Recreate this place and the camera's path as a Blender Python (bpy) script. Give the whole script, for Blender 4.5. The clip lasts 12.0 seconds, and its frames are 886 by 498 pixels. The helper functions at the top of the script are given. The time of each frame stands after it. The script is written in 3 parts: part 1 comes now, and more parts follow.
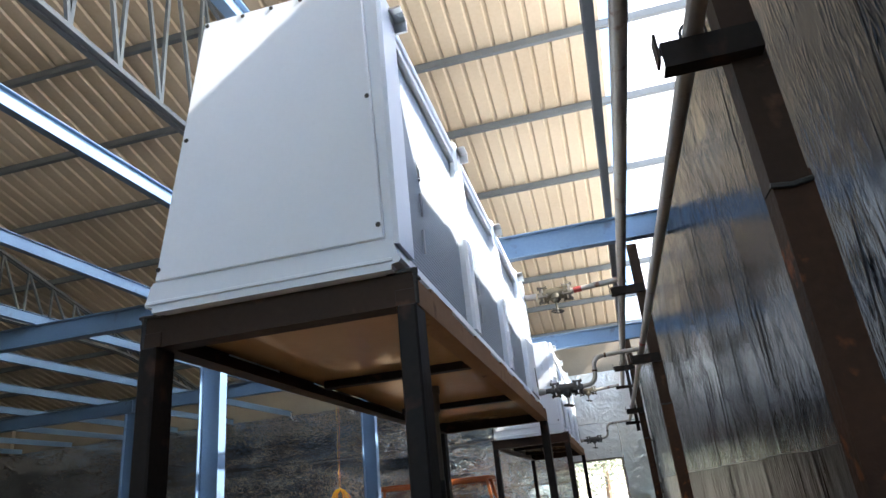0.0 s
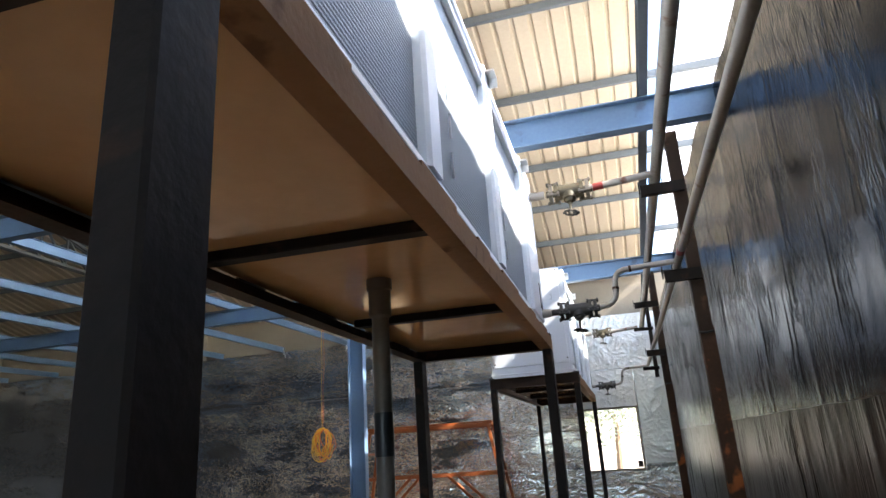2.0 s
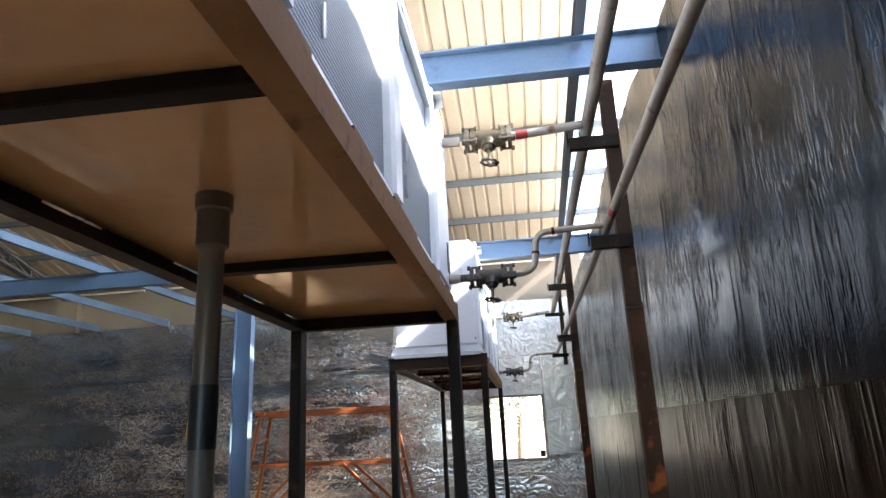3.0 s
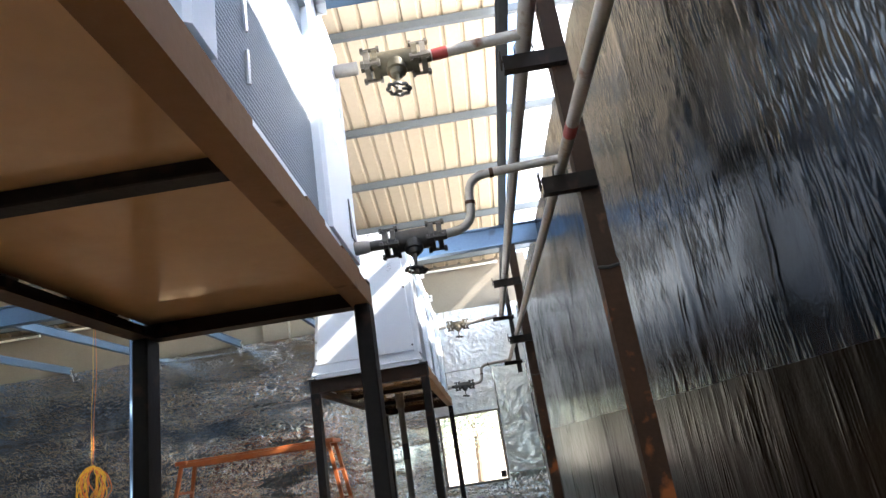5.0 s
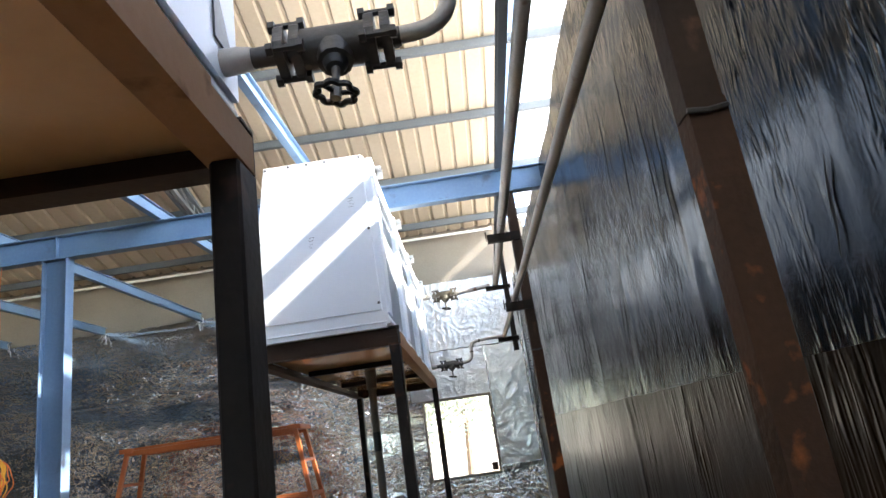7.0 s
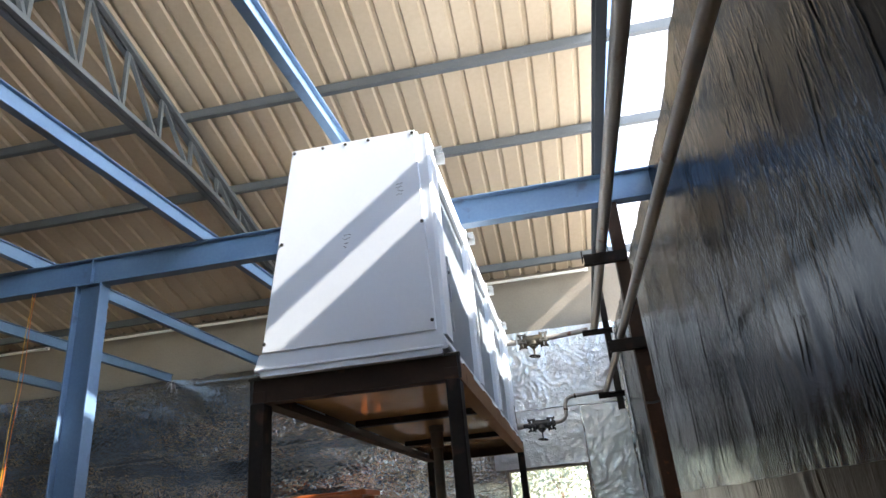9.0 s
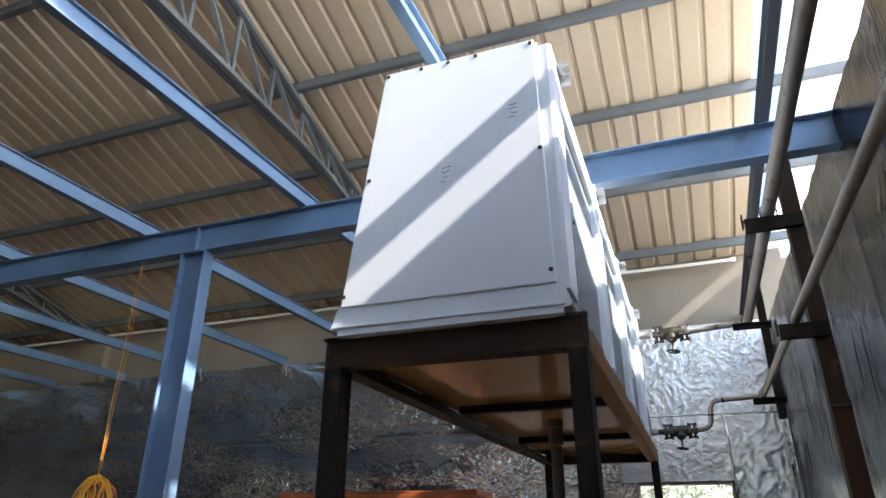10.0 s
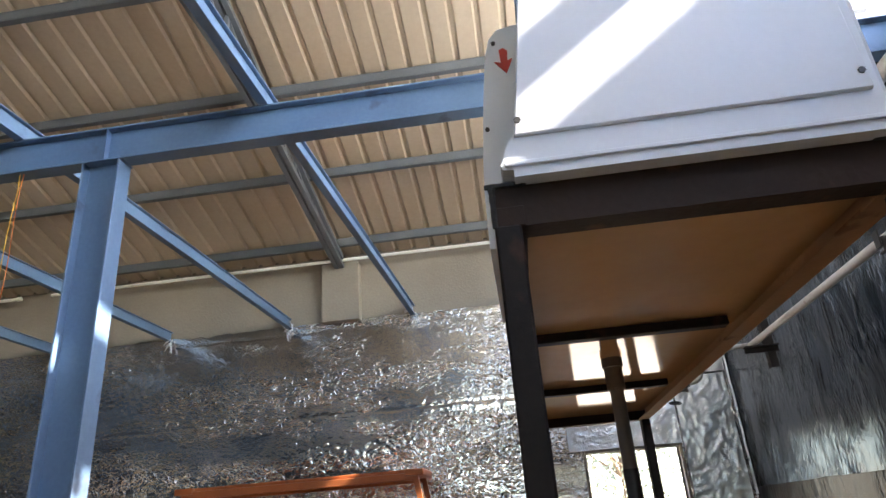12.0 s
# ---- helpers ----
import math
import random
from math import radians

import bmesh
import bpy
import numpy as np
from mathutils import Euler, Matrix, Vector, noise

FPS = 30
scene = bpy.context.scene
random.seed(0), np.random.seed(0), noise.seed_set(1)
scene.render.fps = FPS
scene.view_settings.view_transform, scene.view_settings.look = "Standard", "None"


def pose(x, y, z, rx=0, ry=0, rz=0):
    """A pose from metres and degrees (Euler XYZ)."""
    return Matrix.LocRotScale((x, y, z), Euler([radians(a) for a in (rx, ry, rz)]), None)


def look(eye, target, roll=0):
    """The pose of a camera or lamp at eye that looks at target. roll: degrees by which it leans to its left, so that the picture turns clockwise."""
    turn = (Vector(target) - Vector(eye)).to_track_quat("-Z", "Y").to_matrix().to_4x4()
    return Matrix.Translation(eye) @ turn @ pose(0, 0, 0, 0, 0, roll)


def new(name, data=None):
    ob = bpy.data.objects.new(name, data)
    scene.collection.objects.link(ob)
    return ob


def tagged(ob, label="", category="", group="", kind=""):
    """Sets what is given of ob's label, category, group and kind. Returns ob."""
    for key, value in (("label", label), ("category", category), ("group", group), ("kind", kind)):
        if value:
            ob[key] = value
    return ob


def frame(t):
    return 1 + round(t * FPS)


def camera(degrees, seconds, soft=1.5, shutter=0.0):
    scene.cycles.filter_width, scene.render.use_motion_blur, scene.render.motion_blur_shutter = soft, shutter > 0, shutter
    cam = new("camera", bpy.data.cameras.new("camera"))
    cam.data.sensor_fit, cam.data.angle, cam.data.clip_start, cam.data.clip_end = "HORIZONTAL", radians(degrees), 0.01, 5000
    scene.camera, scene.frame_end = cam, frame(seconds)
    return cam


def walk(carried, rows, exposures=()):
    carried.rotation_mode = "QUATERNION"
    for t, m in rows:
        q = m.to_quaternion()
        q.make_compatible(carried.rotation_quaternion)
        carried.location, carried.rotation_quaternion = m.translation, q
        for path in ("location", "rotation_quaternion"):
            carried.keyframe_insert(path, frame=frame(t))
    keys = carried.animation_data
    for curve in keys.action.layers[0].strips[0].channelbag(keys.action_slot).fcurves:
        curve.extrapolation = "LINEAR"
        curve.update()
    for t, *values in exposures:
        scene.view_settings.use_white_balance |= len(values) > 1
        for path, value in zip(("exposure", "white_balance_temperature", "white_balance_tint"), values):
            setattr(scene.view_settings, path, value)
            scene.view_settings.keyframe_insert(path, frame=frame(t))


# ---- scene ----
cam = camera(69.1, 12.0)
PATH = [
    (0, (0.022, 0.026, 1.435), (-0.374, 1.844, 2.17), -6.0),
    (0.5, (-0.077, 0.367, 1.483), (-0.442, 2.201, 2.194), -6.3),
    (1, (-0.079, 0.669, 1.459), (-0.379, 2.506, 2.191), -5.8),
    (1.5, (-0.034, 1.05, 1.452), (-0.467, 2.877, 2.141), -5.0),
    (2, (-0.068, 1.356, 1.408), (-0.538, 3.206, 2.005), -3.8),
    (2.5, (-0.132, 1.727, 1.417), (-0.437, 3.628, 1.957), -0.7),
    (4.5, (-0.093, 3.009, 1.416), (-0.087, 4.933, 1.962), -9.1),
    (5, (-0.102, 3.189, 1.399), (-0.136, 5.097, 1.999), -9.0),
    (5.5, (-0.022, 3.593, 1.391), (-0.148, 5.485, 2.027), -7.9),
    (6, (-0.03, 3.84, 1.387), (-0.201, 5.767, 1.896), -7.0),
    (6.5, (-0.063, 4.206, 1.363), (-0.154, 6.163, 1.768), -4.1),
    (7, (-0.087, 4.516, 1.424), (-0.106, 6.436, 1.984), -8.4),
    (9, (-0.076, 5.667, 1.442), (-0.351, 7.488, 2.223), -5.5),
    (9.5, (-0.096, 6.063, 1.445), (-0.53, 7.844, 2.244), -4.0),
    (10, (-0.201, 6.341, 1.449), (-0.838, 8.055, 2.259), 0.2),
    (10.5, (-0.555, 6.503, 1.403), (-1.204, 8.232, 2.17), 0.2),
    (11, (-0.842, 6.672, 1.406), (-1.396, 8.448, 2.142), -3.8),
    (11.5, (-1.154, 6.885, 1.392), (-1.647, 8.669, 2.15), -5.6),
    (12, (-1.415, 7.041, 1.39), (-1.602, 8.872, 2.173), -4.6),
]
walk(cam, [(t, look(eye, target, roll)) for t, eye, target, roll in PATH], exposures=[(0.0, 2.78, 6250, 10), (1.5, 2.78, 6350, 10), (2.5, 3.3, 6500, 12), (4.5, 3.38, 6400, 10), (7.0, 3.45, 6350, 10), (9.0, 2.78, 6250, 10), (10.5, 2.65, 6200, 10), (11.3, 2.78, 6350, 12), (12.0, 3.42, 6500, 13)])


# ---- light: a clear sky and a sun that comes over the insulated wall ----
SUN = Vector((1.0, -0.14, 0.775))
sky_world = bpy.data.worlds.new("sky")
scene.world = sky_world
sky_world.use_nodes = True
sky_nodes = sky_world.node_tree.nodes
sky_tex = sky_nodes.new("ShaderNodeTexSky")
sky_tex.sky_type = "NISHITA"
sky_tex.sun_disc = False
sky_tex.sun_elevation = math.atan2(SUN.z, math.hypot(SUN.x, SUN.y))
sky_tex.sun_rotation = math.atan2(SUN.x, SUN.y)
sky_nodes["Background"].inputs["Strength"].default_value = 0.15
sky_world.node_tree.links.new(sky_tex.outputs["Color"], sky_nodes["Background"].inputs["Color"])
sun_data = bpy.data.lights.new("sun", "SUN")
sun_data.energy, sun_data.angle, sun_data.color = 3.4, radians(0.6), (1.0, 0.93, 0.82)
new("sun", sun_data).matrix_world = look(SUN * 20, (0, 0, 0))


# ---- materials ----
def material(name, dark, light, rough=0.5, metal=0.0, grain=30.0, stain=2.0, bump=0.15, rough_spread=0.15, stretch=(1, 1, 1), spots=None, spot_amount=0.0, vary=0.0, wrinkle=None, bands=(1, 1, 1), shine=0.5):
    """A surface between two colours, mixed by stains and grain, with fine relief; spots is a third colour for wear."""
    mat = bpy.data.materials.new(name)
    mat.use_nodes = True
    nodes, links = mat.node_tree.nodes, mat.node_tree.links
    surface = nodes["Principled BSDF"]
    where = nodes.new("ShaderNodeTexCoord")
    place = nodes.new("ShaderNodeMapping")
    place.inputs["Scale"].default_value = stretch
    links.new(where.outputs["Object"], place.inputs["Vector"])

    def cloud(scale, detail):
        tex = nodes.new("ShaderNodeTexNoise")
        tex.inputs["Scale"].default_value, tex.inputs["Detail"].default_value = scale, detail
        links.new(place.outputs["Vector"], tex.inputs["Vector"])
        return tex.outputs["Fac"]

    big, fine = cloud(stain, 5), cloud(grain, 4)
    both = nodes.new("ShaderNodeMath")
    both.operation = "MULTIPLY_ADD"
    links.new(fine, both.inputs[0])
    both.inputs[1].default_value = 0.5
    half = nodes.new("ShaderNodeMath")
    half.operation = "MULTIPLY_ADD"
    links.new(big, half.inputs[0])
    half.inputs[1].default_value, half.inputs[2].default_value = 1.6, -0.55
    links.new(half.outputs[0], both.inputs[2])
    mix = nodes.new("ShaderNodeMix")
    mix.data_type = "RGBA"
    mix.inputs["A"].default_value, mix.inputs["B"].default_value = (*dark, 1), (*light, 1)
    links.new(both.outputs[0], mix.inputs["Factor"])
    colour = mix.outputs["Result"]
    if spots:
        ramp = nodes.new("ShaderNodeMapRange")
        ramp.inputs["From Min"].default_value, ramp.inputs["From Max"].default_value = 0.62 - spot_amount, 0.72 - spot_amount
        links.new(cloud(stain * 3.3, 8), ramp.inputs["Value"])
        worn = nodes.new("ShaderNodeMix")
        worn.data_type = "RGBA"
        worn.inputs["B"].default_value = (*spots, 1)
        links.new(colour, worn.inputs["A"])
        links.new(ramp.outputs["Result"], worn.inputs["Factor"])
        colour = worn.outputs["Result"]
    if vary:
        info, shade = nodes.new("ShaderNodeObjectInfo"), nodes.new("ShaderNodeHueSaturation")
        span = nodes.new("ShaderNodeMapRange")
        span.inputs["To Min"].default_value, span.inputs["To Max"].default_value = 1 - vary, 1 + vary
        links.new(info.outputs["Random"], span.inputs["Value"])
        links.new(span.outputs["Result"], shade.inputs["Value"])
        links.new(colour, shade.inputs["Color"])
        colour = shade.outputs["Color"]
    links.new(colour, surface.inputs["Base Color"])
    surface.inputs["Metallic"].default_value, surface.inputs["Specular IOR Level"].default_value = metal, shine
    gloss = nodes.new("ShaderNodeMapRange")
    gloss.inputs["To Min"].default_value, gloss.inputs["To Max"].default_value = max(0.03, rough - rough_spread), min(1, rough + rough_spread)
    links.new(big, gloss.inputs["Value"])
    links.new(gloss.outputs["Result"], surface.inputs["Roughness"])
    relief = nodes.new("ShaderNodeBump")
    relief.inputs["Strength"].default_value, relief.inputs["Distance"].default_value = bump, 0.01
    links.new(fine, relief.inputs["Height"])
    if wrinkle:
        scale, depth, squash, swirl = wrinkle
        fold_place = nodes.new("ShaderNodeMapping")
        fold_place.inputs["Scale"].default_value = squash
        links.new(where.outputs["Object"], fold_place.inputs["Vector"])
        folds = nodes.new("ShaderNodeTexNoise")
        folds.noise_type = "RIDGED_MULTIFRACTAL"
        folds.inputs["Scale"].default_value, folds.inputs["Detail"].default_value, folds.inputs["Distortion"].default_value = scale, 4.0, swirl
        links.new(fold_place.outputs["Vector"], folds.inputs["Vector"])
        patch = nodes.new("ShaderNodeMapRange")
        patch.inputs["From Min"].default_value, patch.inputs["From Max"].default_value = 0.42, 0.57
        patch.inputs["To Min"].default_value = 0.03
        band_place = nodes.new("ShaderNodeMapping")
        band_place.inputs["Scale"].default_value = bands
        links.new(where.outputs["Object"], band_place.inputs["Vector"])
        spread = nodes.new("ShaderNodeTexNoise")
        spread.inputs["Scale"].default_value, spread.inputs["Detail"].default_value = 1.0, 4.0
        links.new(band_place.outputs["Vector"], spread.inputs["Vector"])
        links.new(spread.outputs["Fac"], patch.inputs["Value"])
        height = nodes.new("ShaderNodeMath")
        height.operation = "MULTIPLY"
        links.new(folds.outputs["Fac"], height.inputs[0])
        links.new(patch.outputs["Result"], height.inputs[1])
        creases = nodes.new("ShaderNodeBump")
        creases.inputs["Strength"].default_value, creases.inputs["Distance"].default_value = 1.0, depth
        links.new(height.outputs[0], creases.inputs["Height"])
        links.new(relief.outputs["Normal"], creases.inputs["Normal"])
        links.new(creases.outputs["Normal"], surface.inputs["Normal"])
        return mat
    links.new(relief.outputs["Normal"], surface.inputs["Normal"])
    return mat


WHITE = material("white_powder_coat", (0.7, 0.74, 0.785), (0.78, 0.82, 0.86), 0.33, 0, 60, 1.5, 0.03, 0.08)
PLASTIC = material("white_plastic_conduit", (0.8, 0.79, 0.76), (0.88, 0.87, 0.84), 0.35, 0, 60, 2, 0.02)
GALV = material("galvanised_sheet", (0.62, 0.64, 0.66), (0.8, 0.81, 0.82), 0.3, 0.9, 25, 4, 0.06)
# orange brown of the pan carries the warm light bounced off the floor
PAN = material("pan_sheet_warm_bounce", (0.52, 0.31, 0.15), (0.68, 0.44, 0.24), 0.08, 0, 18, 1.2, 0.02, 0.04)
FIN = material("coil_fins", (0.3, 0.345, 0.385), (0.42, 0.465, 0.505), 0.4, 0.3, 140, 3, 0.3)
PRIMER = material("dark_primed_steel", (0.01, 0.008, 0.007), (0.026, 0.02, 0.017), 0.58, 0.0, 45, 2.5, 0.15, spots=(0.05, 0.028, 0.018), spot_amount=0.0, shine=0.15)
# brown primer lightened to tan: skylight and warm bounce put into the colour
RAIL_LIT = material("lit_brown_primed_steel", (0.27, 0.15, 0.075), (0.38, 0.225, 0.125), 0.7, 0.0, 45, 2.5, 0.15, spots=(0.2, 0.11, 0.06), spot_amount=0.0, shine=0.1)
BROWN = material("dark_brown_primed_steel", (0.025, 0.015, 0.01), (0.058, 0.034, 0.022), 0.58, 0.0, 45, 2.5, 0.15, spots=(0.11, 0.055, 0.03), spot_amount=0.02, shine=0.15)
RUST = material("rusty_steel", (0.032, 0.018, 0.012), (0.085, 0.042, 0.024), 0.65, 0.0, 50, 2, 0.25, spots=(0.36, 0.11, 0.03), spot_amount=0.05, shine=0.15)
BLUE = material("blue_steel_paint", (0.085, 0.142, 0.24), (0.15, 0.24, 0.36), 0.42, 0.1, 40, 1.4, 0.08, vary=0.08, spots=(0.08, 0.11, 0.17), spot_amount=0.0)
GREYBLUE = material("grey_blue_steel_paint", (0.09, 0.105, 0.12), (0.165, 0.185, 0.205), 0.5, 0.1, 40, 1.4, 0.08)
ROOF = material("cream_roof_sheet", (0.45, 0.365, 0.26), (0.63, 0.545, 0.415), 0.42, 0.2, 22, 0.5, 0.05, 0.12)
PLASTER = material("grey_cement_plaster", (0.2, 0.17, 0.135), (0.31, 0.27, 0.22), 0.85, 0, 40, 0.9, 0.3)
DARKWALL = material("dull_dark_foil", (0.05, 0.05, 0.052), (0.12, 0.12, 0.12), 0.5, 0.6, 20, 1.0, 0.3)
# pale finish for the unseen slab that throws sunlight up under the roof
BOUNCE_WHITE = material("pale_bounce_surface", (0.6, 0.57, 0.52), (0.75, 0.72, 0.67), 0.8, 0, 20, 0.6, 0.2)
CONCRETE = material("concrete_floor", (0.43, 0.31, 0.195), (0.6, 0.455, 0.305), 0.8, 0, 35, 0.8, 0.3)
# near-black cover for the unseen floor, swallows bounced sunlight
BOUNCE_SOAK = material("dark_bounce_soak", (0.015, 0.014, 0.013), (0.045, 0.04, 0.035), 0.8, 0, 35, 0.8, 0.3)
FOIL = material("wrinkled_foil", (0.43, 0.43, 0.433), (0.88, 0.875, 0.87), 0.15, 1.0, 60, 1.3, 0.05, 0.07, wrinkle=(13.0, 0.026, (1.0, 1, 1.5), 1.6), bands=(0.8, 1, 3.4))
FOIL_BRIGHT = material("silver_foil", (0.6, 0.6, 0.605), (0.82, 0.82, 0.82), 0.3, 1.0, 60, 1.1, 0.05, 0.08, wrinkle=(22.0, 0.008, (1, 1, 1), 1.3), bands=(1.5, 1, 1.5))
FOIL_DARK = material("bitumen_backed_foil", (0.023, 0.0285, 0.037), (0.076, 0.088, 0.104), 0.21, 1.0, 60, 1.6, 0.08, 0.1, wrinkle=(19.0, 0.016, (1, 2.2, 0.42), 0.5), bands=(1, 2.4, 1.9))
FOIL_BROWN = material("lower_brown_foil", (0.013, 0.0078, 0.0038), (0.029, 0.0178, 0.0085), 0.32, 1.0, 60, 1.1, 0.08, 0.08, wrinkle=(17.0, 0.009, (1, 2.4, 0.22), 0.3), bands=(1, 2.2, 0.9))
PIPE = material("weathered_steel_pipe", (0.25, 0.232, 0.21), (0.44, 0.41, 0.37), 0.45, 0.3, 50, 3, 0.15, spots=(0.16, 0.08, 0.05), spot_amount=0.0)
ARROW = material("red_arrow_print", (0.5, 0.03, 0.02), (0.62, 0.06, 0.04), 0.5, 0, 60, 9, 0.05)
OLIVE = material("olive_valve_paint", (0.04, 0.035, 0.022), (0.095, 0.08, 0.05), 0.5, 0.2, 50, 6, 0.25, spots=(0.16, 0.09, 0.05), spot_amount=0.02)
IRON = material("black_iron", (0.03, 0.03, 0.03), (0.075, 0.07, 0.065), 0.5, 0.5, 60, 6, 0.2)
BOLT = material("dull_zinc_bolt", (0.1, 0.09, 0.08), (0.22, 0.2, 0.17), 0.45, 0.6, 60, 9, 0.15)
RED = material("red_marking", (0.2, 0.02, 0.02), (0.32, 0.04, 0.035), 0.5, 0, 60, 9, 0.05)
DRAIN = material("grey_drain_pipe", (0.1, 0.085, 0.07), (0.19, 0.16, 0.13), 0.45, 0, 60, 4, 0.05)
TAPE = material("black_tape", (0.012, 0.012, 0.014), (0.03, 0.03, 0.03), 0.35, 0, 60, 9, 0.05)
OXIDE = material("red_oxide_steel", (0.26, 0.06, 0.016), (0.42, 0.13, 0.036), 0.5, 0.05, 40, 3, 0.15, spots=(0.2, 0.07, 0.03), spot_amount=0.0)
YELLOW = material("yellow_wire", (0.75, 0.36, 0.02), (0.85, 0.52, 0.04), 0.4, 0, 40, 9, 0.02)
ORANGE = material("orange_wire", (0.62, 0.13, 0.02), (0.75, 0.22, 0.03), 0.4, 0, 40, 9, 0.02)
EARTH = material("dry_earth", (0.36, 0.29, 0.2), (0.5, 0.42, 0.31), 0.95, 0, 6, 0.2, 0.4)
# leaf green paled: the glare outside the window is put into the colour
LEAF = material("washed_out_tree_leaves", (0.17, 0.19, 0.12), (0.28, 0.3, 0.21), 0.6, 0, 9, 0.7, 0.1)
BARK = material("tree_bark", (0.12, 0.08, 0.05), (0.22, 0.16, 0.11), 0.9, 0, 20, 4, 0.5)


CLEAR = bpy.data.materials.new("white_translucent_sheet")
CLEAR.use_nodes = True
sheet_nodes, sheet_links = CLEAR.node_tree.nodes, CLEAR.node_tree.links
sheet_cloud, sheet_tint, through_light, off_light, sheet_mix = (sheet_nodes.new("ShaderNode" + kind) for kind in ("TexNoise", "MapRange", "BsdfTranslucent", "BsdfDiffuse", "MixShader"))
sheet_cloud.inputs["Scale"].default_value = 3.0
sheet_tint.inputs["To Min"].default_value, sheet_tint.inputs["To Max"].default_value = 0.7, 0.85
sheet_links.new(sheet_cloud.outputs["Fac"], sheet_tint.inputs["Value"])
sheet_mix.inputs[0].default_value = 0.35
for shader, slot in ((through_light, 1), (off_light, 2)):
    sheet_links.new(sheet_tint.outputs["Result"], shader.inputs["Color"])
    sheet_links.new(shader.outputs[0], sheet_mix.inputs[slot])
sheet_links.new(sheet_mix.outputs[0], sheet_nodes["Material Output"].inputs["Surface"])


# ---- mesh helpers ----
def mesh_of(name, bm, mat, smooth=False):
    data = bpy.data.meshes.new(name)
    bm.normal_update()
    bm.to_mesh(data)
    bm.free()
    data.materials.append(mat)
    if smooth:
        data.polygons.foreach_set("use_smooth", [True] * len(data.polygons))
        data.set_sharp_from_angle(angle=radians(40))
    return data


def part(name, bm, mat, parent=None, label="", smooth=False):
    ob = new(name, mesh_of(name, bm, mat, smooth))
    if parent:
        ob.parent = parent
    return tagged(ob, label)


def thing(name, at, label, category, group="", kind=""):
    ob = new(name)
    ob.empty_display_size = 0.1
    ob.location = at
    return tagged(ob, label, category, group, kind)


def box(x0, y0, z0, x1, y1, z1, bevel=0.0, bm=None):
    """A box between two corners, added to bm or to a fresh mesh."""
    piece = bmesh.new()
    bmesh.ops.create_cube(piece, size=1.0)
    for v in piece.verts:
        v.co = Vector(((x0 + x1) / 2 + v.co.x * (x1 - x0), (y0 + y1) / 2 + v.co.y * (y1 - y0), (z0 + z1) / 2 + v.co.z * (z1 - z0)))
    if bevel:
        bmesh.ops.bevel(piece, geom=list(piece.edges), offset=bevel, segments=1, affect="EDGES")
    if bm is None:
        return piece
    return joined(bm, piece)


def joined(bm, piece):
    data = bpy.data.meshes.new("joint")
    piece.to_mesh(data)
    piece.free()
    bm.from_mesh(data)
    bpy.data.meshes.remove(data)
    return bm


def tube(path, radius, sides=12, bm=None, caps=True):
    """A round tube along a list of points, with radius a number or one for each point."""
    bm = bm or bmesh.new()
    path = [Vector(p) for p in path]
    rings, side = [], None
    for i, p in enumerate(path):
        way = (path[min(i + 1, len(path) - 1)] - path[max(i - 1, 0)]).normalized()
        if side is None:
            side = way.orthogonal().normalized()
        side = (side - way * side.dot(way)).normalized()
        up = way.cross(side)
        r = radius[i] if isinstance(radius, (list, tuple)) else radius
        rings.append([bm.verts.new(p + r * (math.cos(a) * side + math.sin(a) * up)) for a in (2 * math.pi * k / sides for k in range(sides))])
    for a, b in zip(rings, rings[1:]):
        for k in range(sides):
            bm.faces.new((a[k], a[(k + 1) % sides], b[(k + 1) % sides], b[k]))
    if caps:
        bm.faces.new(reversed(rings[0]))
        bm.faces.new(rings[-1])
    return bm


def rounded(points, radius, steps=5):
    """The points of a bent pipe, its corners rounded."""
    points = [Vector(p) for p in points]
    out = [points[0]]
    for a, b, c in zip(points, points[1:], points[2:]):
        p, q = b + (a - b).normalized() * radius, b + (c - b).normalized() * radius
        for k in range(steps + 1):
            t = k / steps
            out.append(p * (1 - t) ** 2 + b * 2 * t * (1 - t) + q * t * t)
    return out + [points[-1]]


def extruded(profile, axis, start, end, bm=None):
    """A closed profile of (a, b) drawn along x or y; on x the profile lies in y and z, on y in x and z, on z in x and y."""
    bm = bm or bmesh.new()
    put = {"x": lambda a, b, c: (c, a, b), "y": lambda a, b, c: (a, c, b), "z": lambda a, b, c: (a, b, c)}[axis]
    first = [bm.verts.new(put(a, b, start)) for a, b in profile]
    last = [bm.verts.new(put(a, b, end)) for a, b in profile]
    n = len(profile)
    for k in range(n):
        bm.faces.new((first[k], first[(k + 1) % n], last[(k + 1) % n], last[k]))
    bm.faces.new(list(reversed(first)))
    bm.faces.new(last)
    bmesh.ops.recalc_face_normals(bm, faces=bm.faces)
    return bm


# ---- the hall: plan in metres, the walk goes along y ----
WALL_X, FAR_Y, BACK_Y, LEFT_X, FLOOR = 0.885, 14.42, -7.0, -17.0, -0.2
FOIL_TOP, EAVE, SLOPE, RIDGE_Y = 3.74, 4.62, 0.27, 1.5
SHEET_EDGE, CLEAR_EDGE = 0.8, 1.05
BEAM_Z, BEAM_H, JOIST_H = 3.49, 0.23, 0.12
BEAMS = (5.71, 10.08)
COLUMNS = (-3.68, -8.13, -12.58)
JOISTS = [0.24] + [-1.44 - 1.54 * k for k in range(10)]
TRUSSES = (-3.46, -9.45, -15.45)


